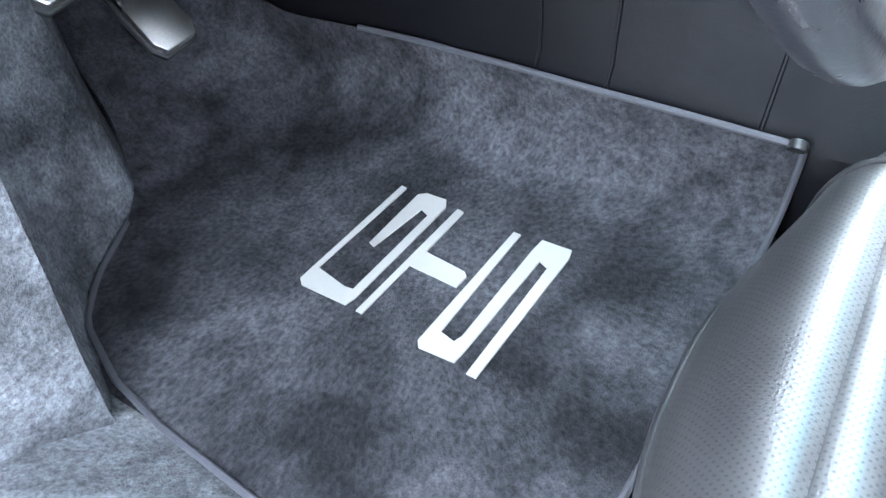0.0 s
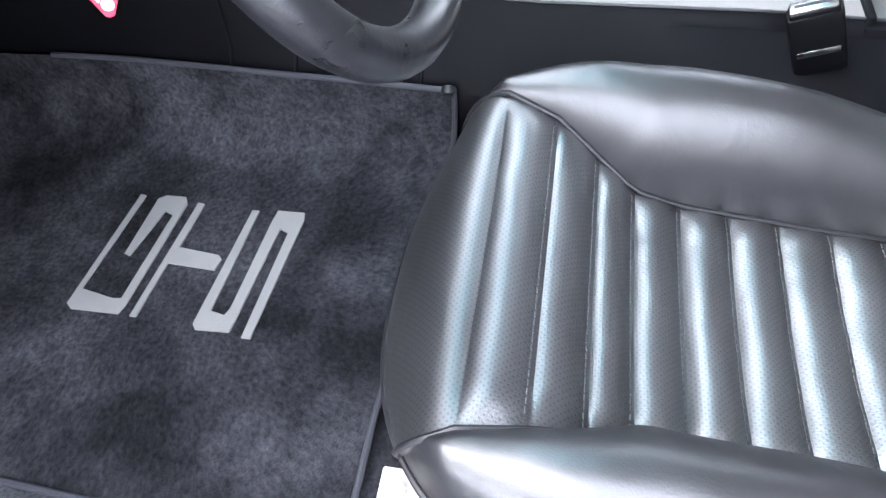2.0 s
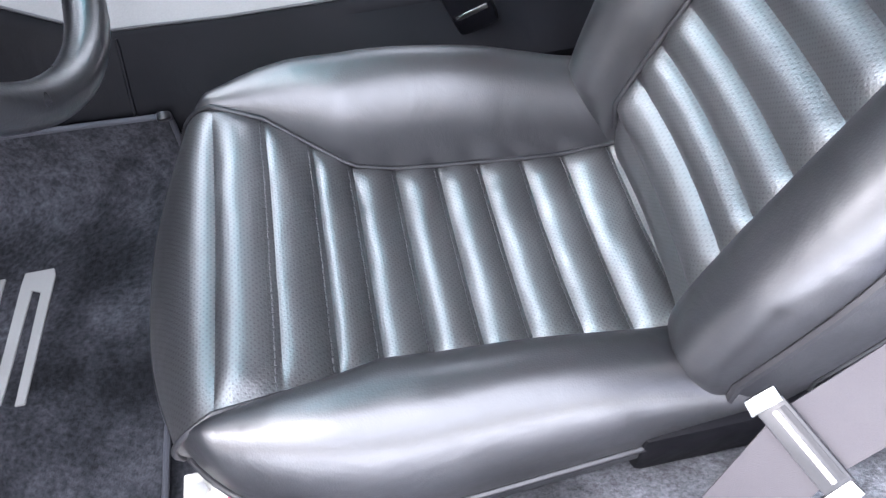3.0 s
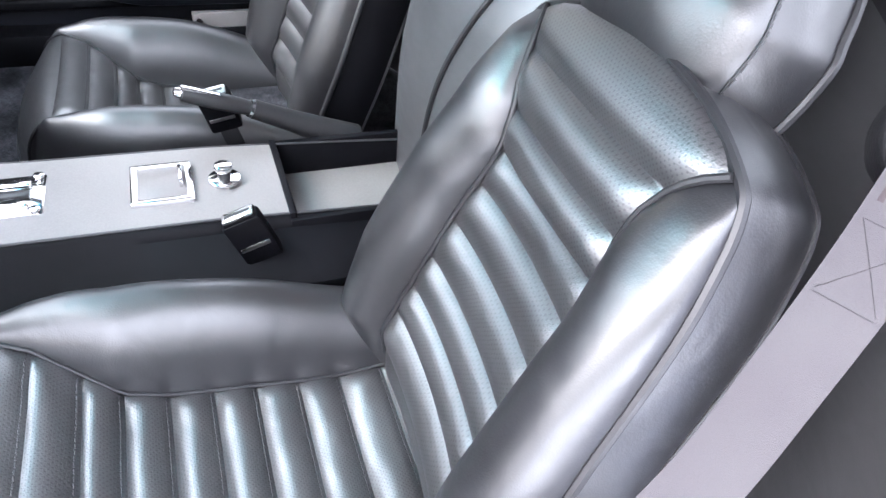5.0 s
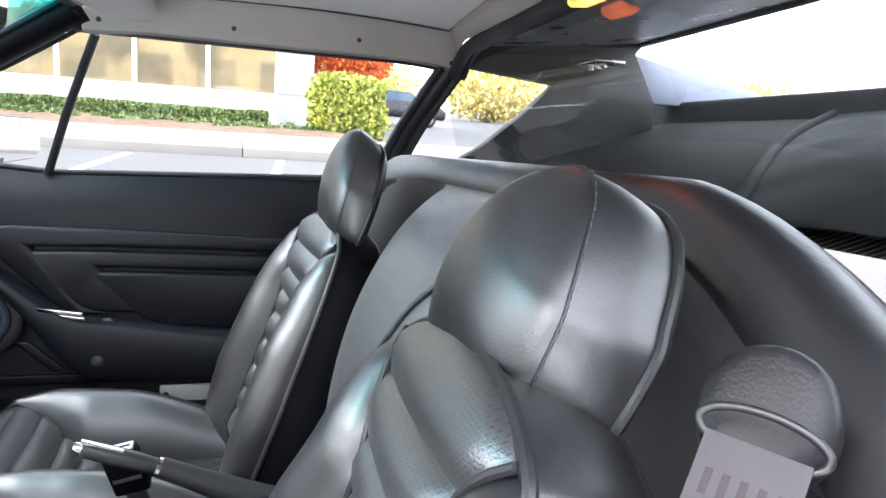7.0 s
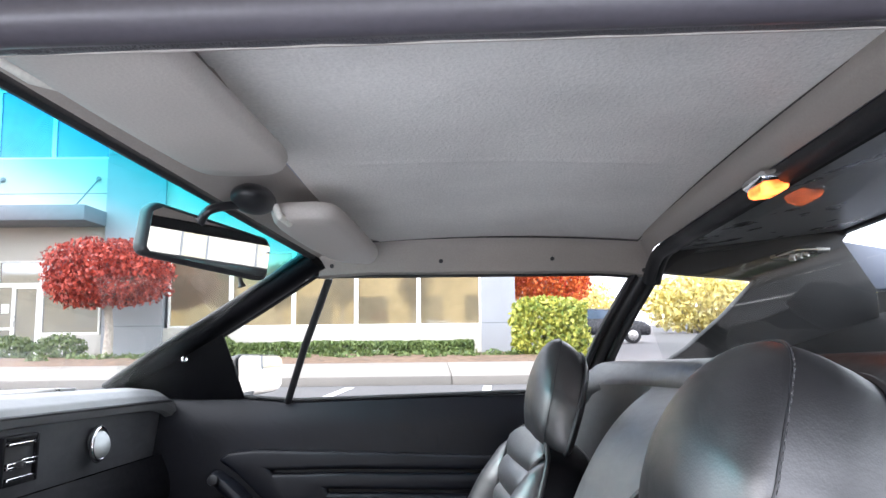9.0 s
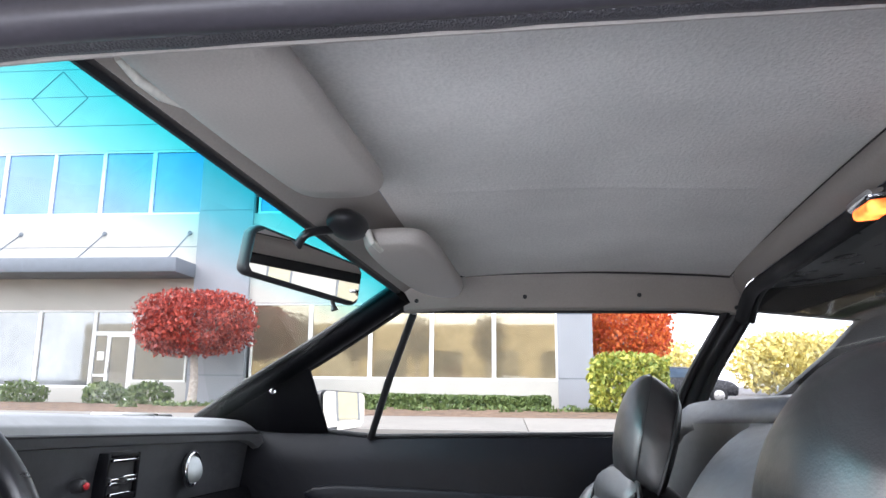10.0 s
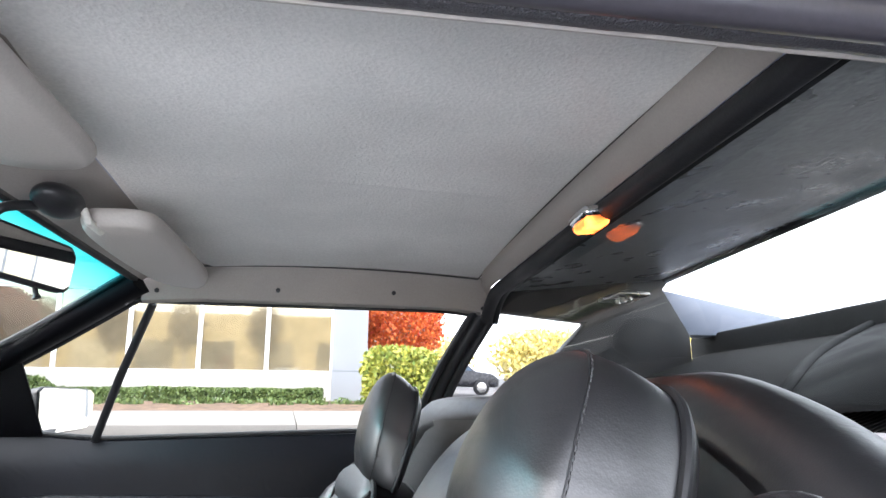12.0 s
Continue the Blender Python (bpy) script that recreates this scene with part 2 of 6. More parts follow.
    l.new(tc.outputs["Object"], slack.inputs["Vector"])
    soft.inputs["Strength"].default_value, soft.inputs["Distance"].default_value = 0.13 if holes else 0.17, 0.0045
    l.new(slack.outputs["Fac"], soft.inputs["Height"])
    l.new(soft.outputs[0], bp.inputs["Normal"])
    l.new(bp.outputs[0], p.inputs["Normal"])
    return m


def pane(name, tint=(0.93, 0.96, 0.95), band=False, dirt=0.0, gloss=0.03, edge=0.35, power=4.0):
    """Thin clear glass; the windscreen's carries a coloured band along its top."""
    m, n, l, p = mat_new(name)
    n.remove(p)
    out = n["Material Output"]
    tr, gl, mx, lw = n.new("ShaderNodeBsdfTransparent"), n.new("ShaderNodeBsdfGlossy"), n.new("ShaderNodeMixShader"), n.new("ShaderNodeLayerWeight")
    fr = n.new("ShaderNodeMapRange")
    pw = n.new("ShaderNodeMath")
    pw.operation, pw.inputs[1].default_value = "POWER", power
    l.new(lw.outputs["Facing"], pw.inputs[0])
    l.new(pw.outputs[0], fr.inputs["Value"])
    fr.inputs["To Min"].default_value, fr.inputs["To Max"].default_value = gloss, gloss + edge
    tr.inputs["Color"].default_value = (*tint, 1)
    gl.inputs["Roughness"].default_value = 0.02
    l.new(fr.outputs[0], mx.inputs[0])
    l.new(tr.outputs[0], mx.inputs[1])
    l.new(gl.outputs[0], mx.inputs[2])
    last = mx.outputs[0]
    if band:
        tc, sp, rp = n.new("ShaderNodeTexCoord"), n.new("ShaderNodeSeparateXYZ"), n.new("ShaderNodeValToRGB")
        l.new(tc.outputs["Generated"], sp.inputs[0])
        rp.color_ramp.elements[0].position, rp.color_ramp.elements[0].color = 0.75, (*tint, 1)
        rp.color_ramp.elements[1].position, rp.color_ramp.elements[1].color = 0.99, (0.02, 0.58, 0.68, 1)
        mid = rp.color_ramp.elements.new(0.885)
        mid.color = (0.22, 0.80, 0.88, 1)
        l.new(sp.outputs["Z"], rp.inputs[0])
        l.new(rp.outputs[0], tr.inputs["Color"])
    if dirt:
        df, m2, nz, mr = n.new("ShaderNodeBsdfDiffuse"), n.new("ShaderNodeMixShader"), n.new("ShaderNodeTexNoise"), n.new("ShaderNodeMapRange")
        nz.inputs["Scale"].default_value, nz.inputs["Detail"].default_value = 60, 8
        mr.inputs["From Min"].default_value, mr.inputs["From Max"].default_value, mr.inputs["To Max"].default_value = 0.45, 0.75, dirt
        df.inputs["Color"].default_value = (0.6, 0.6, 0.6, 1)
        l.new(nz.outputs["Fac"], mr.inputs["Value"])
        l.new(mr.outputs[0], m2.inputs[0])
        l.new(last, m2.inputs[1])
        l.new(df.outputs[0], m2.inputs[2])
        last = m2.outputs[0]
    l.new(last, out.inputs["Surface"])
    return m


def glow(name, colour, strength):
    m, n, l, p = mat_new(name)
    p.inputs["Base Color"].default_value = (*colour, 1)
    p.inputs["Emission Color"].default_value = (*colour, 1)
    tc, nz, mr = n.new("ShaderNodeTexCoord"), n.new("ShaderNodeTexNoise"), n.new("ShaderNodeMapRange")
    nz.inputs["Scale"].default_value = 40
    mr.inputs["From Min"].default_value, mr.inputs["From Max"].default_value = 0.35, 0.65
    mr.inputs["To Min"].default_value, mr.inputs["To Max"].default_value = strength * 0.35, strength * 2.4
    l.new(tc.outputs["Object"], nz.inputs["Vector"])
    l.new(nz.outputs["Fac"], mr.inputs["Value"])
    l.new(mr.outputs[0], p.inputs["Emission Strength"])
    return m


def leaves(name, a, b, rough=0.55):
    m, n, l, p = mat_new(name)
    g, rp = n.new("ShaderNodeNewGeometry"), n.new("ShaderNodeValToRGB")
    rp.color_ramp.elements[0].color, rp.color_ramp.elements[1].color = (*a, 1), (*b, 1)
    l.new(g.outputs["Random Per Island"], rp.inputs[0])
    l.new(rp.outputs[0], p.inputs["Base Color"])
    p.inputs["Roughness"].default_value = rough
    p.inputs["Subsurface Weight"].default_value = 0.0
    return m


HIDE = leather("black_leather", (0.008, 0.008, 0.010), 0.39, spec=0.78, relief=0.14)
HIDE_HOLED = leather("perforated_leather", (0.012, 0.012, 0.014), 0.39, "flat", 1.0, 1.9, 0.22, 0.0007)
HIDE_HOLED_BACK = leather("perforated_back_leather", (0.012, 0.012, 0.014), 0.39, "upright", 1.0, 1.9, 0.22, 0.0007)
# paler than the seat hide: window highlights on the hump put into the colour
BULK_HIDE = leather("highlit_bulkhead_leather", (0.034, 0.034, 0.037), 0.42, ior=2.0)
DASH_HIDE = leather("grey_dash_vinyl", (0.13, 0.135, 0.14), 0.45, ior=1.7)
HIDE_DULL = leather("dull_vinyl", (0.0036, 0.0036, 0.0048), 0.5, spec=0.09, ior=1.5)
RAIL_HIDE = leather("crinkled_grey_leather", (0.055, 0.052, 0.060), 0.42, relief=0.55, depth=0.002)
DOOR_HIDE = leather("door_vinyl", (0.0042, 0.0048, 0.0078), 0.42, spec=0.14)
RIM_HIDE = leather("polished_rim_leather", (0.006, 0.006, 0.008), 0.30, spec=0.6, relief=0.15)
PIPING = leather("piping_leather", (0.010, 0.010, 0.012), 0.48, spec=0.4)


THREAD = surface("grey_thread", (0.07, 0.07, 0.074), 0.6, vary=0.2, grain=900, bump=0.4)


def carpet(name, colour, speck=260.0):
    """Cut pile: brushed lighter and darker patches, speckled tufts."""
    m, n, l, p = mat_new(name)
    tc = n.new("ShaderNodeTexCoord")
    big, mid, fine = n.new("ShaderNodeTexNoise"), n.new("ShaderNodeTexNoise"), n.new("ShaderNodeTexNoise")
    big.inputs["Scale"].default_value, big.inputs["Detail"].default_value, big.inputs["Distortion"].default_value = 8, 10, 0.3
    mid.inputs["Scale"].default_value, mid.inputs["Detail"].default_value, mid.inputs["Roughness"].default_value = 48, 7, 0.65
    fine.inputs["Scale"].default_value, fine.inputs["Detail"].default_value, fine.inputs["Roughness"].default_value = speck, 5, 0.75
    last = None
    for t, lo, hi, a, b in ((big, 0.36, 0.66, 0.50, 1.9), (mid, 0.34, 0.68, 0.68, 1.35), (fine, 0.36, 0.66, 0.62, 1.5)):
        l.new(tc.outputs["Object"], t.inputs["Vector"])
        r = n.new("ShaderNodeMapRange")
        r.inputs["From Min"].default_value, r.inputs["From Max"].default_value = lo, hi
        r.inputs["To Min"].default_value, r.inputs["To Max"].default_value = a, b
        l.new(t.outputs["Fac"], r.inputs["Value"])
        if last is None:
            last = r.outputs[0]
        else:
            mu = n.new("ShaderNodeMath")
            mu.operation = "MULTIPLY"
            l.new(last, mu.inputs[0])
            l.new(r.outputs[0], mu.inputs[1])
            last = mu.outputs[0]
    mix = n.new("ShaderNodeVectorMath")
    mix.operation = "SCALE"
    mix.inputs[0].default_value = colour
    l.new(last, mix.inputs["Scale"])
    l.new(mix.outputs[0], p.inputs["Base Color"])
    p.inputs["Roughness"].default_value, p.inputs["Specular IOR Level"].default_value = 1.0, 0.05
    bp = n.new("ShaderNodeBump")
    bp.inputs["Strength"].default_value, bp.inputs["Distance"].default_value = 0.7, 0.004
    l.new(fine.outputs["Fac"], bp.inputs["Height"])
    l.new(bp.outputs[0], p.inputs["Normal"])
    return m


CARPET = carpet("black_carpet", (0.027, 0.0272, 0.031), 190.0)
CARPET_GREY = carpet("grey_carpet", (0.105, 0.109, 0.120), 240)
EMBLEM = surface("cream_thread", (0.26, 0.255, 0.248), 0.8, vary=0.08, grain=900, bump=0.6, bump_size=0.002)
BINDING = surface("grey_binding", (0.042, 0.043, 0.052), 0.7, vary=0.15, grain=900, bump=0.5)
ROOF_CLOTH = surface("grey_headlining", (0.80, 0.78, 0.75), 0.44, vary=0.12, scale=4, grain=230, bump=0.8, bump_size=0.0018, rough_vary=0.08, spec=0.8)
TAUPE = surface("taupe_trim_vinyl", (0.345, 0.31, 0.28), 0.5, vary=0.08, scale=6, grain=320, bump=0.35, bump_size=0.001)
CREAM = surface("beige_vinyl", (0.46, 0.425, 0.39), 0.5, vary=0.08, scale=6, grain=320, bump=0.35, bump_size=0.001)
SATIN = surface("satin_console_vinyl", (0.165, 0.155, 0.152), 0.45, vary=0.12, scale=8, grain=420, bump=0.25)
PLASTIC = surface("black_plastic", (0.018, 0.018, 0.020), 0.4, vary=0.2, grain=500, bump=0.1)
RAIL_PAINT = surface("dark_violet_grey_paint", (0.060, 0.056, 0.066), 0.42, vary=0.12, scale=8, grain=220, bump=0.15)
DECK = surface("matt_black_lid_plastic", (0.020, 0.021, 0.022), 0.7, vary=0.2, grain=200, bump=0.1, spec=0.06)
RUBBER = surface("black_rubber", (0.012, 0.012, 0.014), 0.6, vary=0.2, grain=300, bump=0.4)
CHROME = surface("chrome", (0.75, 0.75, 0.76), 0.12, metal=1.0, vary=0.05, grain=200, bump=0.02, rough_vary=0.05)
GUNMETAL = surface("dull_silver", (0.22, 0.23, 0.23), 0.25, metal=1.0, vary=0.1, grain=300, bump=0.05)
STEEL = surface("brushed_steel", (0.52, 0.51, 0.50), 0.32, metal=1.0, vary=0.1, grain=300, bump=0.1)
CREAM_METAL = surface("cream_painted_metal", (0.62, 0.60, 0.54), 0.45, vary=0.15, scale=20, grain=200, bump=0.15)
WEBBING = surface("grey_webbing", (0.043, 0.039, 0.043), 0.75, vary=0.12, scale=20, grain=1400, bump=0.4, bump_size=0.0008)
TAUPE_THREAD = surface("taupe_thread", (0.030, 0.027, 0.030), 0.8, vary=0.2, grain=900, bump=0.4)
TACK = surface("brown_thread", (0.030, 0.022, 0.024), 0.8, vary=0.2, grain=900, bump=0.5)
BLUE_CONE = surface("blue_speaker_cone", (0.035, 0.06, 0.10), 0.55, vary=0.2, grain=300, bump=0.3)
TAG_RED = surface("red_card", (0.62, 0.012, 0.05), 0.5, vary=0.1, grain=200, bump=0.05)
TAG_WHITE = surface("white_card", (0.8, 0.76, 0.78), 0.5, vary=0.05, grain=200, bump=0.05)
KNOB_RED = surface("red_plastic_cap", (0.45, 0.012, 0.02), 0.3, vary=0.1, grain=200, bump=0.02)
FASCIA = leather("grey_fascia_vinyl", (0.045, 0.046, 0.050), 0.5, spec=0.4, ior=1.5)
COVER = surface("taupe_grained_cover", (0.013, 0.0125, 0.014), 0.42, vary=0.15, scale=20, grain=500, bump=0.4, spec=0.3)
MIRROR = surface("mirror_silver", (0.9, 0.9, 0.9), 0.01, metal=1.0, vary=0.0, bump=0.0, rough_vary=0.0)
GLASS = pane("clear_glass")
GLASS_BAND = pane("windscreen_glass", band=True)
GLASS_REAR = pane("rear_glass", (0.80, 0.83, 0.82), dirt=0.008, gloss=0.04, edge=0.15, power=3.0)
LAMP_GLOW = glow("lit_amber_lens", (1.0, 0.17, 0.028), 0.75)
PAINT = surface("grey_blue_paint", (0.28, 0.31, 0.40), 0.3, vary=0.06, scale=3, grain=100, bump=0.03)
# paler than a black lid: sky reflections are put into the dusty base colour
LID = surface("dusty_sheen_underside", (0.25, 0.255, 0.26), 0.33, vary=0.4, scale=14, grain=140, bump=0.3, bump_size=0.002, spec=0.9)
MESHY, wv, wl, wp = mat_new("woven_black_mesh")
tcm, wav, wbp, wrp = wv.new("ShaderNodeTexCoord"), wv.new("ShaderNodeTexWave"), wv.new("ShaderNodeBump"), wv.new("ShaderNodeMapRange")
wav.inputs["Scale"].default_value, wav.inputs["Distortion"].default_value, wav.inputs["Detail Scale"].default_value = 32.0, 0.6, 3.0
wl.new(tcm.outputs["Object"], wav.inputs["Vector"])
wl.new(wav.outputs["Fac"], wbp.inputs["Height"])
wl.new(wav.outputs["Fac"], wrp.inputs["Value"])
wrp.inputs["To Min"].default_value, wrp.inputs["To Max"].default_value = 0.006, 0.075
wl.new(wrp.outputs[0], wp.inputs["Base Color"])
wbp.inputs["Strength"].default_value, wbp.inputs["Distance"].default_value = 0.9, 0.004
wl.new(wbp.outputs[0], wp.inputs["Normal"])
wp.inputs["Roughness"].default_value, wp.inputs["Specular IOR Level"].default_value = 0.7, 0.05

# ---- car: floor, sills, footwell ----
def flr(u, v):
    x, y = -0.66 + 1.36 * u, -0.50 + 1.75 * v
    z = 0.178 + 0.10 * max(0, (y - 0.86) / 0.3) ** 1.3
    return (x, y, z)


solo("floor", sheet(flr, 24, 40), CARPET, "black carpet over the car floor", "floor", (0, 0, 0.178), kind="structure")


def sill(u, v):
    y = -0.45 + 1.12 * v
    prof = spline([(-0.525, 0.176), (-0.545, 0.19), (-0.60, 0.235), (-0.64, 0.25), (-0.70, 0.25), (-0.72, 0.20), (-0.72, 0.05)], 5)
    k = min(int(u * (len(prof) - 1) + 0.5), len(prof) - 1)
    return (prof[k][0], y, prof[k][1])


solo("sill_driver", sheet(lambda u, v: sill((u), v), 30, 10), CARPET_GREY, "grey carpeted door sill of the open doorway", "sill", (-0.62, 0, 0.2), kind="structure")

# wheel arch wall in the footwell
ARCH = [(-0.72, 0.675), (-0.60, 0.655), (-0.553, 0.640), (-0.535, 0.655), (-0.515, 0.70), (-0.47, 0.765), (-0.41, 0.80), (-0.36, 0.83), (-0.32, 0.90), (-0.285, 1.0), (-0.26, 1.16)]


def arch(u, v):
    pts = ARCH_LINE
    a = pts[min(int(u * (len(pts) - 1) + 0.5), len(pts) - 1)]
    return (a[0] + 0.10 * v * v, a[1] + 0.06 * v, 0.176 + 0.44 * v)


ARCH_LINE = spline([(a, b, 0) for a, b in ARCH], 5)
solo("wheel_arch_wall", sheet(arch, len(ARCH_LINE) - 1, 12), CARPET_GREY, "grey carpeted wheel arch at the side of the footwell", "wheel arch", (-0.5, 0.75, 0.2), kind="structure")
KICK = [(-0.543, 0.165), (-0.542, 0.200), (-0.531, 0.260), (-0.518, 0.320), (-0.502, 0.400), (-0.487, 0.470), (-0.472, 0.550), (-0.745, 0.550), (-0.745, 0.165)]
solo("kick_panel", prism(KICK, 0.016, lambda a, b, c: Vector((a, 0.634 + c, b)), 0.004), CARPET_GREY, "pale grey carpeted kick panel at the front of the sill", "kick panel", (-0.6, 0.64, 0.3), kind="structure")
solo("firewall", sheet(lambda u, v: (-0.66 + 1.36 * u, 1.14 + 0.06 * v, 0.17 + 0.5 * v), 4, 4), CARPET, "black carpeted bulkhead before the pedals", "wall", (0, 1.15, 0.2), kind="structure")

# bodywork that closes the footwell ahead of the dashboard
solo("wall_scuttle", box((-0.74, 0.62, 0.652), (0.74, 1.24, 0.666), 0.004), PLASTIC, "black bulkhead panel under the windscreen's foot", "panel", (0, 0.9, 0.65), kind="structure")
solo("wall_footwell_driver", box((-0.745, 0.66, 0.10), (-0.725, 1.22, 0.655), 0.004), PLASTIC, "black body side beside the driver's footwell", "panel", (-0.73, 0.9, 0.3), kind="structure")
solo("wall_footwell_passenger", box((0.715, 0.56, 0.10), (0.735, 1.22, 0.655), 0.004), PLASTIC, "black body side beside the passenger's footwell", "panel", (0.72, 0.9, 0.3), kind="structure")

# unseen rear wing, added behind the open driver's doorway to keep skylight off the sill
solo("wall_rear_wing_driver", box((-0.86, -1.30, 0.08), (-0.645, -0.34, 0.68), 0.03, 3), PAINT, "unseen grey-blue rear wing added behind the driver's doorway for shade", "body panel", (-0.75, -0.8, 0.08), kind="structure")

# ---- floor mat ----
mat_thing = thing("floor_mat", "black cut-pile floor mat with cream emblem on the carpet", "floor mat", (-0.33, 0.55, 0.183))


def mat_pt(u, v):
    """u from the tunnel outwards, v from the seat forwards."""
    y0 = 0.272 + 0.022 * min(1, u / 0.8)
    y = y0 + (1.09 - y0) * v
    left = curve(y, [(0.292, -0.52), (0.31, -0.534), (0.5, -0.536), (0.6, -0.53), (0.665, -0.52), (0.735, -0.495), (0.772, -0.455), (0.80, -0.40), (0.83, -0.36), (0.90, -0.315), (1.0, -0.28), (1.15, -0.255)])
    s = u
    if s < 0.25:
        t = s / 0.25
        a = (1 - t)
        x = -0.215 + (0.068 + 0.07 * (min(y, 0.62) - 0.29)) * (1 - (1 - a) ** 2.2)
        z = 0.192 + 0.080 * a ** 2.6
    else:
        t = (s - 0.25) / 0.75
        x = -0.215 + (left + 0.215) * t
        z = 0.192
    z += 0.12 * max(0, (y - 0.80) / 0.12) ** 1.5 * 0.5
    z += 0.0012 * noise.noise(Vector((x * 9, y * 9, 2)))
    return Vector((x, y, z))


pile = sheet(mat_pt, 60, 90)
part("mat_surface", pile, CARPET, mat_thing)
edge = [mat_pt(0, 0.53 * v / 40) for v in range(41)][::-1] + [mat_pt(u / 40, 0) for u in range(1, 41)] + [mat_pt(1, 0.64 * v / 40) for v in range(1, 41)]
part("edge_binding", tube([p + Vector((0, 0, 0.001)) for p in edge], 0.0029, 8), BINDING, mat_thing, "grey stitched edge binding")
part("fixing_stud", disc((-0.150, 0.277, 0.274), (0.8, 0, 0.6), 0.007, 0.008, 16, 0.002), PLASTIC, mat_thing)

STROKES = {
    "emblem_stroke": [
        [(-0.239, 0.586), (-0.240, 0.580), (-0.356, 0.592), (-0.363, 0.557), (-0.362, 0.549), (-0.262, 0.541), (-0.258, 0.551), (-0.315, 0.563), (-0.313, 0.569), (-0.243, 0.565), (-0.238, 0.558), (-0.238, 0.537), (-0.247, 0.532), (-0.369, 0.542), (-0.378, 0.545), (-0.378, 0.592), (-0.373, 0.598)],
        [(-0.244, 0.521), (-0.245, 0.514), (-0.300, 0.518), (-0.305, 0.476), (-0.309, 0.472), (-0.322, 0.474), (-0.319, 0.522), (-0.379, 0.527), (-0.379, 0.533)],
        [(-0.248, 0.462), (-0.248, 0.455), (-0.365, 0.461), (-0.368, 0.447), (-0.361, 0.444), (-0.259, 0.438), (-0.246, 0.436), (-0.246, 0.409), (-0.255, 0.407), (-0.388, 0.416), (-0.388, 0.424), (-0.272, 0.418), (-0.268, 0.427), (-0.370, 0.435), (-0.384, 0.437), (-0.385, 0.468), (-0.380, 0.472)],
    ]
}


def stitched(poly, z):
    n = len(poly)
    bm = mesh_of([(a, b, z) for a, b in poly], [tuple(range(n))])
    bmesh.ops.triangulate(bm, faces=bm.faces[:])
    ext = bmesh.ops.extrude_face_region(bm, geom=bm.faces[:])
    for v in [g for g in ext["geom"] if isinstance(g, bmesh.types.BMVert)]:
        v.co.z += 0.0018
    return bm


for poly in STROKES["emblem_stroke"]:
    part("emblem_stroke", stitched(poly, 0.1930), EMBLEM, mat_thing, "cream embroidered bar shape")

# ---- seats ----
CX = -0.358


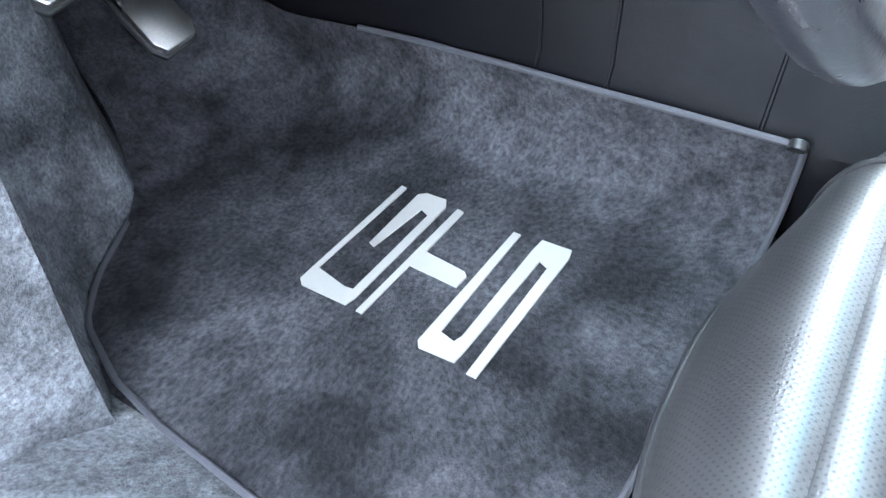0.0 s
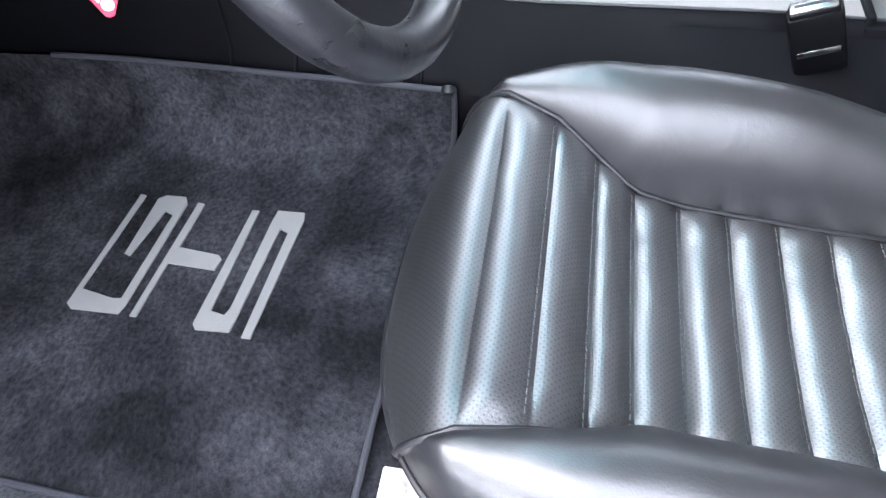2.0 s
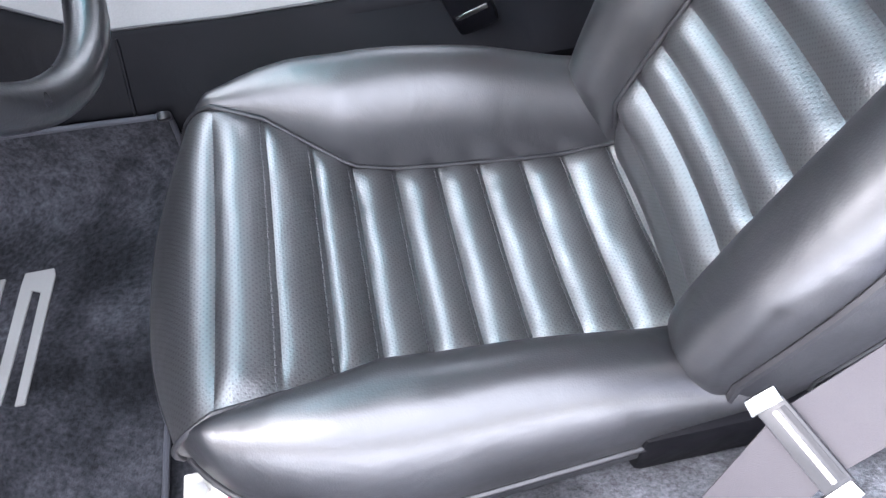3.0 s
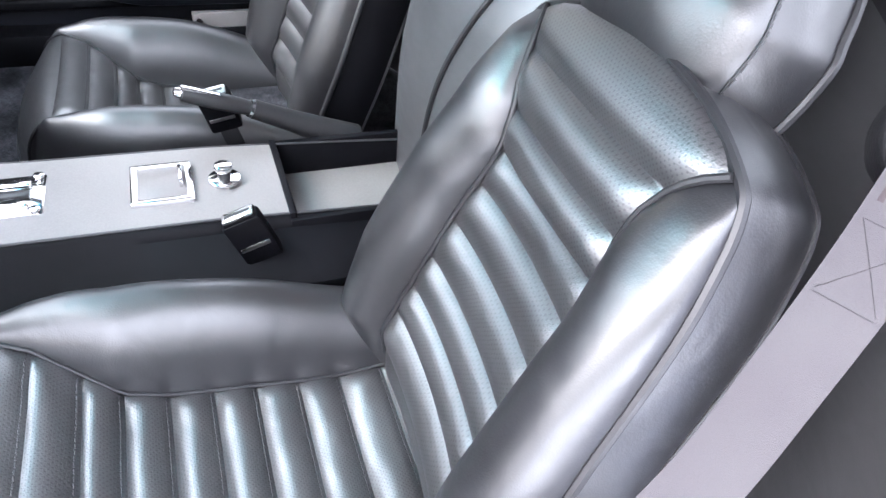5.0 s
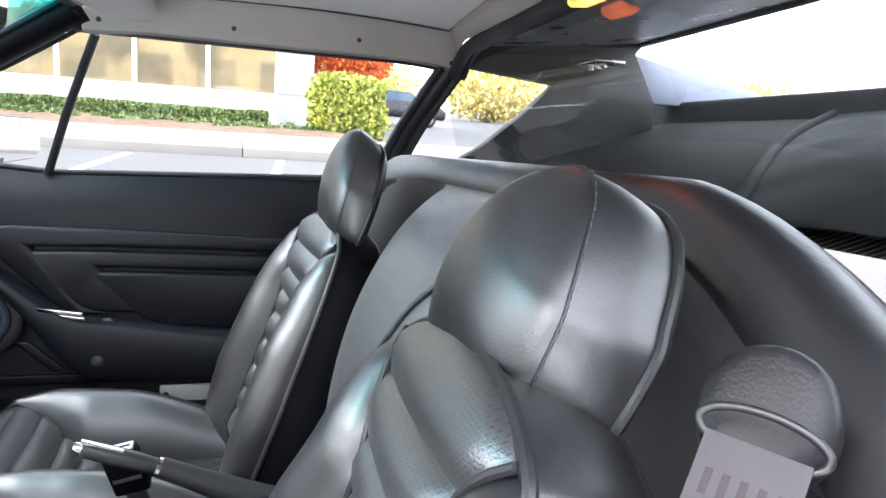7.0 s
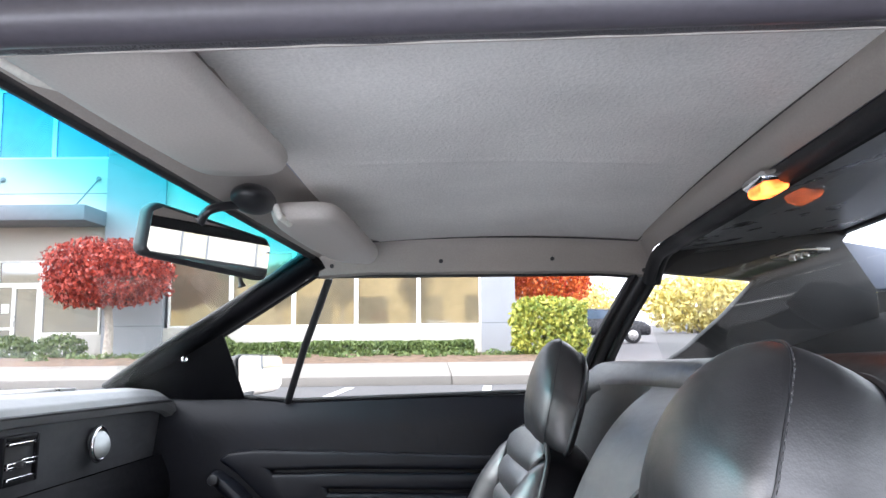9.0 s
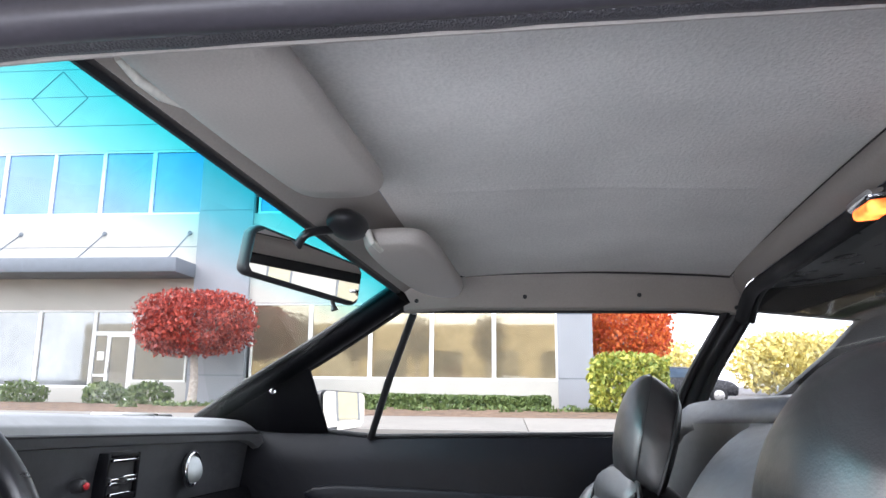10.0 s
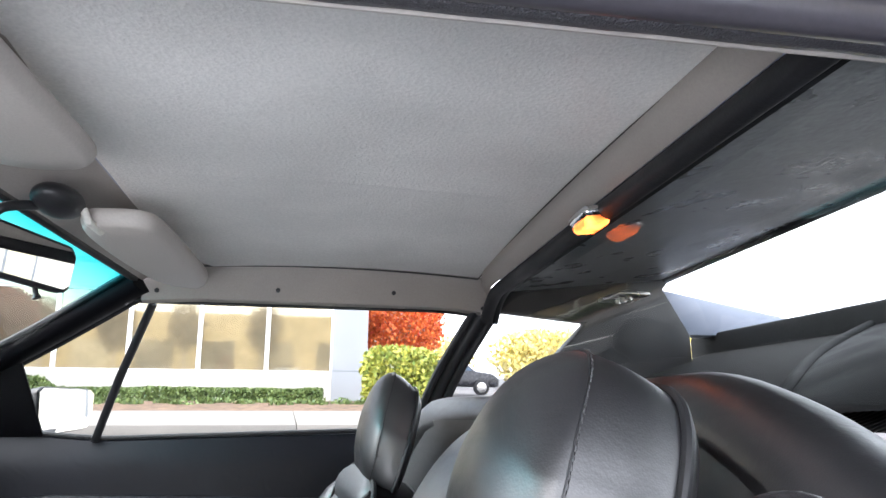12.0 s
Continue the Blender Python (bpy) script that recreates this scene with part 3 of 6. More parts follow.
def build_seat():
    seat = thing("car_seat", "black leather bucket seat with fluted perforated centre and piping", "car seat", (CX, 0.02, 0.185), "front seats")
    LINES = [-0.178, -0.142, -0.096, -0.054, -0.012, 0.028, 0.068, 0.106, 0.137, 0.172, 0.213]
    ZI = [(-0.18, 0.236), (-0.142, 0.230), (-0.096, 0.228), (-0.054, 0.232), (-0.012, 0.238), (0.028, 0.244), (0.068, 0.250), (0.106, 0.264), (0.137, 0.286), (0.172, 0.314), (0.213, 0.328)]
    HW = [(-0.16, 0.104), (0.106, 0.105), (0.137, 0.118), (0.172, 0.131), (0.213, 0.142)]

    def wo(y):
        return 0.2 * (max(0.0, 1 - ((y - 0.08) / 0.207) ** 2.5)) ** 0.4 if y > 0.08 else curve(y, [(-0.17, 0.185), (0.08, 0.2)])

    def flute(y):
        for a, b in zip(LINES, LINES[1:]):
            if a <= y <= b:
                s = (y - a) / (b - a)
                return 0.0095 * (1 - abs(2 * s - 1) ** 2.1)
        return 0.0

    ys = []
    for a, b in zip(LINES, LINES[1:]):
        ys += [a + (b - a) * (0.5 - 0.5 * math.cos(math.pi * k / 8)) for k in range(8)]
    ys.append(LINES[-1])

    def top(x, y):
        h = curve(y, HW)
        e = min(1.0, (1 - abs(x) / h) * 9) if h else 0
        w = (0.0020 * noise.noise(Vector((x * 22, y * 30, 5))) + 0.0010 * noise.noise(Vector((x * 70, y * 45, 7)))) * e
        return curve(y, ZI) + flute(y) * max(0.25, e) - 0.006 * (1 - (x / h) ** 2) + w

    def insert(rows, name):
        us = [-1 + 2 * k / 26 for k in range(27)]
        verts, faces = [], []
        for y in rows:
            h = curve(y, HW)
            verts += [(CX + u * h, y, top(u * h, y)) for u in us]
        for j in range(len(rows) - 1):
            for i in range(26):
                a = j * 27 + i
                faces.append((a, a + 1, a + 28, a + 27))
        return part(name, mesh_of(verts, faces), HIDE_HOLED, seat, "fluted perforated leather panel", 60)

    cut = [y for y in ys if y <= 0.1061]
    insert(cut, "cushion_insert")
    insert([y for y in ys if y >= 0.1059], "cushion_front_panel")

    # thread along each crease
    for y in LINES[1:-1]:
        h = curve(y, HW)
        dashes = []
        for k in range(int(h * 2 / 0.0062)):
            x = -h + 0.003 + 0.0062 * k
            dashes.append(tube([(CX + x + d, y + 0.0035, top(x + d, y + 0.0035) + 0.0002) for d in (0, 0.002, 0.004)], 0.00065, 4))
        part("seam_stitching", join(*dashes), THREAD, seat, "grey thread along a crease")

    # rounded front lip, from the first seam down to the edge piping
    S0, S1, S2, S3 = Vector((0.142, 0.213, 0.328)), Vector((0.150, 0.236, 0.327)), Vector((0.150, 0.260, 0.294)), Vector((0.130, 0.255, 0.243))

    def lip(u, v):
        u = 2 * u - 1
        x = 0.130 * abs(u)
        k = abs(u) ** 5
        a = Vector((abs(u) * 0.142, 0.213, 0.328 - 0.006 * (1 - u * u)))
        d = Vector((x, 0.08 + 0.207 * (1 - (x / 0.2) ** 2.5) ** 0.4, 0.243))
        b = (a + Vector((0, 0.024, 0.014))).lerp(S1, k)
        c = (d + Vector((0, -0.003, 0.050))).lerp(S2, k)
        q = bez(a, b, c, d, v)
        return (CX + math.copysign(q.x, u), q.y, q.z)

    part("cushion_front_lip", sheet(lip, 48, 18), HIDE_HOLED, seat, "perforated front lip")

    # side bolsters, closing to a point where the seam meets the edge piping
    CREST = [(q.x, q.y) for q in spline([(-0.17, 0.290, 0), (-0.11, 0.303, 0), (-0.02, 0.344, 0), (0.06, 0.360, 0), (0.13, 0.360, 0), (0.175, 0.348, 0), (0.213, 0.333, 0)], 8)]

    def bolster(side):
        def f(u, v):
            k = max(0.0, (u - 0.86) / 0.14)
            kk = k ** 2.2
            y = -0.165 + 0.378 * min(1, u / 0.86)
            yo = y + 0.042 * k
            zc = curve(y, CREST)
            w = wo(yo)
            a = Vector((curve(y, HW), y, curve(y, ZI))) if k == 0 else bez(S0, S1, S2, S3, k)
            d = Vector((w, yo, 0.243))
            h = curve(y, HW)
            b = Vector((h + 0.10 * (w - h), y, zc + 0.012)).lerp(a.lerp(d, 0.33), kk)
            c = Vector((w + 0.012, y + 0.02 * k, zc + 0.015)).lerp(a.lerp(d, 0.66), kk)
            b.y, c.y = b.y + 0.012 * k * (1 - k), c.y + 0.012 * k * (1 - k)
            q = bez(a, b, c, d, v)
            q.z += 0.0016 * noise.noise(Vector((q.x * 14 * side, y * 14, 9))) * math.sin(math.pi * v)
            return (CX + side * q.x, q.y, q.z)
        return sheet(f, 56, 20)

    part("cushion_bolster", bolster(1), HIDE, seat)
    part("cushion_bolster", bolster(-1), HIDE, seat)

    # skirt below the edge piping
    def outline(k):
        half = [(wo(y), y) for y in [-0.165 + 0.245 * i / 14 for i in range(14)]]
        for i in range(25):
            t = 0.5 * math.pi * i / 24
            half.append((0.2 * math.cos(t) ** 0.8, 0.08 + 0.207 * math.sin(t) ** 0.8))
        return half + [(-x, y) for x, y in half[::-1][1:]]

    rim = outline(0)
    part("cushion_skirt", loft([[(CX + x, y, 0.243) for x, y in rim], [(CX + x * 1.01, y + 0.003, 0.225) for x, y in rim], [(CX + x * 0.97, y - 0.008, 0.200) for x, y in rim]], cap=False, closed=False), HIDE, seat)
    part("edge_piping", tube([(CX + x * 1.005, y + 0.001, 0.243) for x, y in rim], 0.0030, 8), PIPING, seat)
    for side in (1, -1):
        seam = [Vector((CX + side * curve(y, HW), y, curve(y, ZI) + 0.003)) for y in [-0.15 + 0.363 * k / 36 for k in range(37)]]
        seam += [Vector((CX + side * q.x, q.y, q.z + 0.001)) for q in [bez(S0, S1, S2, S3, k / 9) for k in range(1, 9)]]
        part("seam_piping", tube(seam, 0.0023, 8), PIPING, seat)

    # ---- backrest: s up the back, h forward of it ----
    D, N = Vector((0, -0.383, 0.924)), Vector((0, 0.924, 0.383))
    B0 = Vector((CX, -0.125, 0.285))

    def bp(x, s, h):
        tuck = 0.034 * min(1.0, max(0.0, (0.004 - s) / 0.06)) ** 0.8
        return B0 + Vector((x, 0, 0)) + D * s + N * (h - tuck - 0.08 * (x + 0.10))

    SL = [-0.055, -0.004, 0.040, 0.077, 0.117, 0.162, 0.208, 0.246, 0.282, 0.326, 0.383]
    NEAR = [(-0.02, 0.107), (0.20, 0.104), (0.243, 0.103), (0.28, 0.098), (0.31, 0.101), (0.33, 0.109), (0.345, 0.120), (0.356, 0.133), (0.40, 0.25)]
    AWAY = [(-0.02, 0.103), (0.05, 0.100), (0.168, 0.090), (0.25, 0.074), (0.283, 0.080), (0.312, 0.095), (0.341, 0.108), (0.356, 0.122), (0.40, 0.25)]

    def bw(s, side):
        return min(curve(s, AWAY if side > 0 else NEAR), ow(s) * (0.92 if side > 0 else 1))

    SIDE = [(q.y, q.x) for q in spline([(0.178, -0.065, 0), (0.185, 0.10, 0), (0.178, 0.187, 0), (0.170, 0.264, 0), (0.161, 0.308, 0), (0.149, 0.342, 0), (0.131, 0.358, 0), (0.076, 0.376, 0), (0, 0.383, 0)], 6)]
    BASE = [(0, 0.0), (0.23, 0.004), (0.30, 0.014), (0.34, 0.012), (0.358, 0.005), (0.383, 0.004)]

    def ow(s):
        return curve(s, SIDE)

    rows = []
    for a, b in zip(SL, SL[1:]):
        rows += [a + (b - a) * (0.5 - 0.5 * math.cos(math.pi * k / 8)) for k in range(8)]
    rows.append(SL[-1] - 0.0005)

    def bflute(s):
        for a, b in zip(SL, SL[1:]):
            if a <= s <= b:
                t = (s - a) / (b - a)
                return 0.0090 * (1 - abs(2 * t - 1) ** 2.1)
        return 0

    def bpanel(sel, name):
        verts, faces = [], []
        for s in sel:
            for k in range(27):
                u = -1 + 2 * k / 26
                h = bw(s, u)
                e = min(1.0, (1 - abs(u)) * 9)
                base = curve(s, BASE)
                verts.append(bp(u * h, s, base + bflute(s) * max(0.25, e) - 0.008 * (1 - u * u) * (1 if s < 0.25 else -0.6)))
        for j in range(len(sel) - 1):
            for i in range(26):
                a = j * 27 + i
                faces.append((a, a + 1, a + 28, a + 27))
        return part(name, mesh_of(verts, faces), HIDE_HOLED_BACK, seat, "fluted perforated leather panel", 60)

    bpanel([s for s in rows if s <= 0.2461], "backrest_insert")
    bpanel([s for s in rows if s >= 0.2459], "backrest_top_panel")

    def bbol(side):
        def f(u, v):
            s = -0.06 + 0.417 * u
            h, w = bw(s, side), ow(s) * (0.92 if side > 0 else 1)
            crest = curve(s, [(-0.06, 0.030), (-0.02, 0.036), (0.03, 0.047), (0.09, 0.057), (0.2, 0.052), (0.28, 0.036), (0.33, 0.016), (0.357, -0.012)])
            base = curve(s, BASE)
            a, d = Vector((h, base)), Vector((w, 0.004))
            b, c = Vector((h + 0.1 * (w - h), crest + 0.01)), Vector((w + 0.008, crest + 0.014))
            q = bez(a, b, c, d, v)
            return bp(side * q.x, s, q.y + 0.002 * noise.noise(Vector((q.x * 14, s * 14, 3 + side))))
        return sheet(f, 44, 16)

    part("backrest_bolster", bbol(1), HIDE, seat)
    part("backrest_bolster", bbol(-1), HIDE, seat)
    ring = [(x, s) for s, x in SIDE]
    full = [(x * 0.92, s) for x, s in ring] + [(-x, s) for x, s in ring[::-1]][1:]
    shell = [(1.0, 0.002, 0), (1.025, -0.02, 0.004), (1.03, -0.045, 0.004), (1.0, -0.066, 0), (0.93, -0.074, -0.012), (0.5, -0.078, -0.03)]
    part("backrest_shell", loft([[bp(x * k, s + o * max(0, s / 0.383), h) for x, s in full] for k, h, o in shell], cap=False, closed=False), HIDE, seat)
    part("backrest_piping", tube([bp(x * 1.005, s, 0.004) for x, s in full], 0.0040, 8), PIPING, seat)
    part("shell_piping", tube([bp(x * 1.0, s, -0.067) for x, s in full], 0.0022, 6), PIPING, seat)
    for side in (1, -1):
        seam = []
        for k in range(41):
            s = -0.02 + 0.376 * k / 40
            seam.append(bp(side * bw(s, side), s, curve(s, BASE) + 0.003))
        part("backrest_seam_piping", tube(seam, 0.0028, 8), PIPING, seat)

    # ---- headrest ----
    FRONT = [(0, 0.339), (0.050, 0.339), (0.072, 0.346), (0.085, 0.367), (0.091, 0.404), (0.086, 0.424), (0.077, 0.444), (0.065, 0.464), (0.049, 0.482), (0.027, 0.495), (0, 0.499)]
    REAR = [(0, 0.339), (0.068, 0.339), (0.088, 0.347), (0.098, 0.370), (0.099, 0.410), (0.092, 0.428), (0.084, 0.446), (0.073, 0.464), (0.056, 0.481), (0.031, 0.492), (0, 0.496)]

    def hring(mix, h, k=1.0):
        half = [Vector((a[0] + (b[0] - a[0]) * mix, a[1] + (b[1] - a[1]) * mix, 0)) for a, b in zip(FRONT, REAR)]
        loop = spline(half + [Vector((-p.x, p.y, 0)) for p in half[-2:0:-1]], 4, closed=True)
        out = []
        for p in loop:
            x, sv = p.x * k + 0.018, 0.432 + (p.y - 0.432) * k
            lean = (-0.0345 - 1.5 * (sv - 0.41) ** 2) * (1 - mix) + (-0.083 - 0.1 * (sv - 0.34)) * mix
            out.append(bp(x, sv, h + lean + 0.08 * (x + 0.1) - 0.03 * (x + 0.08)) + Vector((0, 0.015, 0.014)))
        return out

    rear = [hring(1, -0.001), hring(1, -0.007, 0.985), hring(1, -0.014, 0.9), hring(1, -0.019, 0.6), hring(1, -0.020, 0.2)]
    side = [hring(1, 0), hring(0.9, 0, 1.01), hring(0.7, 0, 1.03), hring(0.45, 0, 1.04), hring(0.2, 0, 1.025), hring(0.0, 0)]
    front = [hring(0, 0.031 * (1 - k ** 2.3) ** 0.62, k) for k in (1.0, 0.985, 0.96, 0.92, 0.86, 0.78, 0.68, 0.56, 0.42, 0.27, 0.12)]
    head = part("headrest", loft(side, cap=False), HIDE, seat, "padded leather headrest side")
    part("headrest_front", loft(front), HIDE, head, "domed leather front face")
    part("headrest_back", loft(rear), HIDE, head)
    part("headrest_piping", tube(hring(1, 0, 1.012), 0.0036, 8, closed=True), PIPING, head)
    part("headrest_stitching", tube(hring(0, 0.001, 1.004), 0.0010, 6, closed=True), PIPING, head)
    loop = hring(0, 0.0008, 1.022)
    part("headrest_thread", join(*[tube([loop[k], loop[k].lerp(loop[(k + 1) % len(loop)], 0.55)], 0.0006, 5) for k in range(len(loop))]), THREAD, head, "pale thread beside the seam")
    part("headrest_collar", box((CX - 0.07, -0.330, 0.575), (CX + 0.03, -0.295, 0.655), 0.012, 3), HIDE, head)

    # runner under the door-side edge
    rail = part("seat_rail", box((CX - 0.155, 0.17, 0.182), (CX - 0.125, 0.276, 0.205), 0.002), CREAM_METAL, seat, "cream painted steel runner")
    part("rail_bolt", disc((CX - 0.142, 0.262, 0.207), (0, 0, 1), 0.007, 0.006, 6), STEEL, rail)
    part("rail_mark", box((CX - 0.1545, 0.222, 0.2035), (CX - 0.1505, 0.256, 0.2056)), TAG_RED, rail, "red stripe")
    part("seat_rail", box((CX + 0.125, -0.14, 0.182), (CX + 0.155, 0.276, 0.205), 0.002), CREAM_METAL, seat, "cream painted steel runner")
    part("recliner_cover", box((CX - 0.196, -0.19, 0.20), (CX - 0.180, -0.06, 0.26), 0.006), HIDE_DULL, seat)
    return seat


driver_seat = build_seat()
PX = 0.747
passenger_seat = copy_thing(driver_seat, Matrix.Translation(CAR @ Vector((CX + PX, -0.002, 0.118))) @ LEAN @ Matrix.Diagonal((-1, 1, 1.13, 1)))
# the passenger's headrest sits further forward and is slimmer
for ob in passenger_seat.children:
    if ob.name.startswith("headrest"):
        ob.matrix_basis = Matrix.Translation((0, -0.092, 0.026)) @ Matrix.Diagonal((1, 0.7, 1, 1)) @ ob.matrix_basis
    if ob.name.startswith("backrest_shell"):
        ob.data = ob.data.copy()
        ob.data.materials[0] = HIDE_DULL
tagged(driver_seat, "black leather driver's bucket seat with fluted perforated centre and piping")
tagged(passenger_seat, "black leather passenger bucket seat with fluted centre beyond the console")

# ---- centre console ----
console = thing("centre_console", "dark grey vinyl centre console between the seats", "centre console", (0, 0.1, 0.18))


def con_profile(y):
    w = curve(y, [(-0.34, 0.072), (-0.17, 0.078), (0.05, 0.079), (0.25, 0.080), (0.7, 0.085)])
    zt = curve(y, [(-0.34, 0.300), (-0.17, 0.310), (0.0, 0.320), (0.2, 0.323), (0.32, 0.330), (0.42, 0.39), (0.52, 0.47), (1.1, 0.5)])
    g = 0.004 - 0.065 * min(0.4, max(0.0, y - 0.27)) if y > 0.2 else 0.004
    g = min(0.0, g - 0.012) if y > 0.27 else 0.0
    lo = [(-0.147 - g, 0.176), (-0.146 - g, 0.24), (-0.144 - g, 0.268), (-0.125 - g * 0.7, 0.287), (-(w + 0.006), zt - 0.012), (-(w + 0.003), zt - 0.004), (-(w - 0.003), zt)]
    return lo


def con_side(sgn):
    rows = []
    for k in range(61):
        y = -0.34 + 1.44 * k / 60
        rows.append([(sgn * a - 0.004, y, b) for a, b in con_profile(y)])
    return loft(rows, cap=False, closed=False)


part("side_panel", con_side(1), HIDE_DULL, console, "black vinyl side")
part("side_panel", con_side(-1), HIDE_DULL, console, "black vinyl side")
top_rows = []
for k in range(50):
    y = -0.08 + 0.60 * k / 49
    w, zt = -con_profile(y)[-1][0], con_profile(y)[-1][1]
    top_rows.append([(-0.004 - w + 2 * w * i / 8, y, zt + 0.0015) for i in range(9)])
part("top_panel", loft(top_rows, cap=False, closed=False), SATIN, console, "grey satin vinyl top")
part("tray", box((-0.080, -0.345, 0.262), (0.072, -0.085, 0.268)), SATIN, console, "open storage tray")
part("tray_wall", box((-0.088, -0.345, 0.262), (-0.079, -0.08, 0.312), 0.002), HIDE_DULL, console)
part("tray_wall", box((0.070, -0.345, 0.262), (0.080, -0.08, 0.316), 0.002), HIDE_DULL, console)
part("tray_wall", box((-0.084, -0.088, 0.262), (0.076, -0.080, 0.3205), 0.002), HIDE_DULL, console)
for sx in (-1, 1):
    part("top_stitching", tube([(-0.004 + sx * (-con_profile(y)[-1][0] - 0.0005), y, con_profile(y)[-1][1] + 0.001) for y in [-0.33 + 0.85 * k / 40 for k in range(41)]], 0.0016, 6), PIPING, console)
for y0, y1 in ((0.306, 0.308), (0.434, 0.436), (0.503, 0.505)):
    part("side_seam", tube([(-0.0045 + a - 0.001, y0, b) for a, b in con_profile(y0)[:6]], 0.0018, 6), HIDE_DULL, console)


def frame_ring(cx, cy, z, wx, wy, b, h):
    """A raised rectangular bezel."""
    o = [(cx - wx, cy - wy), (cx + wx, cy - wy), (cx + wx, cy + wy), (cx - wx, cy + wy)]
    i = [(cx - wx + b, cy - wy + b), (cx + wx - b, cy - wy + b), (cx + wx - b, cy + wy - b), (cx - wx + b, cy + wy - b)]
    v = [(x, y, z) for x, y in o] + [(x, y, z + h) for x, y in o] + [(x, y, z + h) for x, y in i] + [(x, y, z) for x, y in i]
    f = []
    for k in range(4):
        n = (k + 1) % 4
        f += [(k, n, 4 + n, 4 + k), (4 + k, 4 + n, 8 + n, 8 + k), (8 + k, 8 + n, 12 + n, 12 + k)]
    bm = mesh_of(v, f)
    bmesh.ops.recalc_face_normals(bm, faces=bm.faces[:])
    bmesh.ops.bevel(bm, geom=bm.edges[:], offset=0.0012, segments=2, affect="EDGES", profile=0.5)
    return bm


ash = part("ashtray", frame_ring(-0.004, 0.052, 0.322, 0.039, 0.034, 0.008, 0.006), CHROME, console, "chrome ashtray bezel")
part("ashtray_lid", box((-0.036, 0.024, 0.3225), (0.028, 0.080, 0.3265), 0.001), SATIN, ash, "grey vinyl lid")
part("lid_handle", box((-0.018, 0.029, 0.326), (0.014, 0.033, 0.339), 0.0015), CHROME, ash)
lighter = part("lighter", disc((-0.006, -0.017, 0.3235), (0, 0, 1), 0.019, 0.005, 32, 0.0015), CHROME, console, "chrome cigar lighter")
part("lighter_stem", disc((-0.006, -0.017, 0.331), (0, 0, 1), 0.0075, 0.012, 24), PLASTIC, lighter)
part("lighter_knob", disc((-0.006, -0.017, 0.340), (0, 0, 1), 0.0105, 0.008, 24, 0.002), CHROME, lighter)
sw = part("switch_plate", box((-0.036, 0.172, 0.3215), (0.040, 0.245, 0.3265), 0.002), CHROME, console, "chrome window switch plate")
for k in range(3):
    part("switch_rocker", box((-0.026 + k * 0.019, 0.186, 0.3265), (-0.014 + k * 0.019, 0.23, 0.332), 0.002), PLASTIC if k == 1 else CHROME, sw)
for px in (-0.030, 0.034):
    part("plate_screw", disc((px, 0.180, 0.3285), (0, 0, 1), 0.006, 0.004, 16, 0.001), CHROME, sw)

# ---- handbrake ----
brake = thing("handbrake", "black handbrake lever with a chrome release, half raised", "handbrake", (0.10, -0.1, 0.30))
tip, mid, low = Vector((0.090, 0.016, 0.388)), Vector((0.097, -0.062, 0.357)), Vector((0.104, -0.20, 0.290))
part("grip", tube([tip.lerp(mid, k / 12) for k in range(13)], [0.0095 + 0.0015 * math.sin(math.pi * k / 12) for k in range(13)], 14), PLASTIC, brake)
part("collar", tube([mid, mid + (low - mid) * 0.03], 0.0118, 14), CHROME, brake)
part("sleeve", tube([mid + (low - mid) * (0.03 + 0.97 * k / 12) for k in range(13)], [0.0125 + 0.010 * (k / 12) ** 1.5 for k in range(13)], 14), RUBBER, brake, "ribbed black sleeve")
part("release_button", tube([tip + (tip - mid).normalized() * d for d in (0, 0.004, 0.009)], [0.0065, 0.0065, 0.005], 12), CHROME, brake)
part("chrome_strip", tube([tip.lerp(mid, k / 8 * 0.55) + Vector((-0.003, 0, 0.0085)) for k in range(9)], 0.0035, 8), CHROME, brake)

# ---- belt buckles ----
def buckle(base, top, flip, label):
    b = thing("belt_buckle", label, "belt buckle", base, "belt buckles")
    base, top = Vector(base), Vector(top)
    d = (top - base).normalized()
    side = Vector((0.05 * flip, 1, 0.12)).normalized()
    side = (side - d * side.dot(d)).normalized()
    nrm = d.cross(side)

    def blk(a0, a1, w, t, bev):
        bm = box((-w, -t, a0), (w, t, a1), bev)
        bm.transform(Matrix.Translation(base) @ Matrix((side, nrm, d)).transposed().to_4x4())
        return bm
    ln = (top - base).length
    part("stalk", blk(0, ln - 0.055, 0.012, 0.0025, 0.002), WEBBING_DARK, b, "black webbing stalk")
    body = part("housing", blk(ln - 0.062, ln, 0.021, 0.0105, 0.004), HIDE_DULL, b)
    part("release", blk(ln - 0.012, ln + 0.003, 0.0185, 0.0085, 0.002), HIDE_DULL, body)
    part("trim_strip", blk(ln - 0.040, ln - 0.034, 0.0165, 0.0112, 0.0008), STEEL, body, "silver strip")
    part("metal_slot", blk(ln - 0.001, ln + 0.0055, 0.0175, 0.0072, 0.0015), STEEL, body, "bright metal mouth")
    part("slot", blk(ln + 0.0045, ln + 0.0060, 0.0140, 0.0018, 0.0003), RUBBER, body)
    return b


WEBBING_DARK = surface("black_webbing", (0.02, 0.02, 0.022), 0.7, vary=0.2, grain=700, bump=0.7, bump_size=0.002)
buckle((-0.112, -0.090, 0.185), (-0.118, -0.022, 0.350), 1, "black plastic seat belt buckle on a webbing stalk beside the console")
buckle((0.165, -0.062, 0.210), (0.112, -0.020, 0.372), -1, "black plastic seat belt buckle lying against the passenger seat")

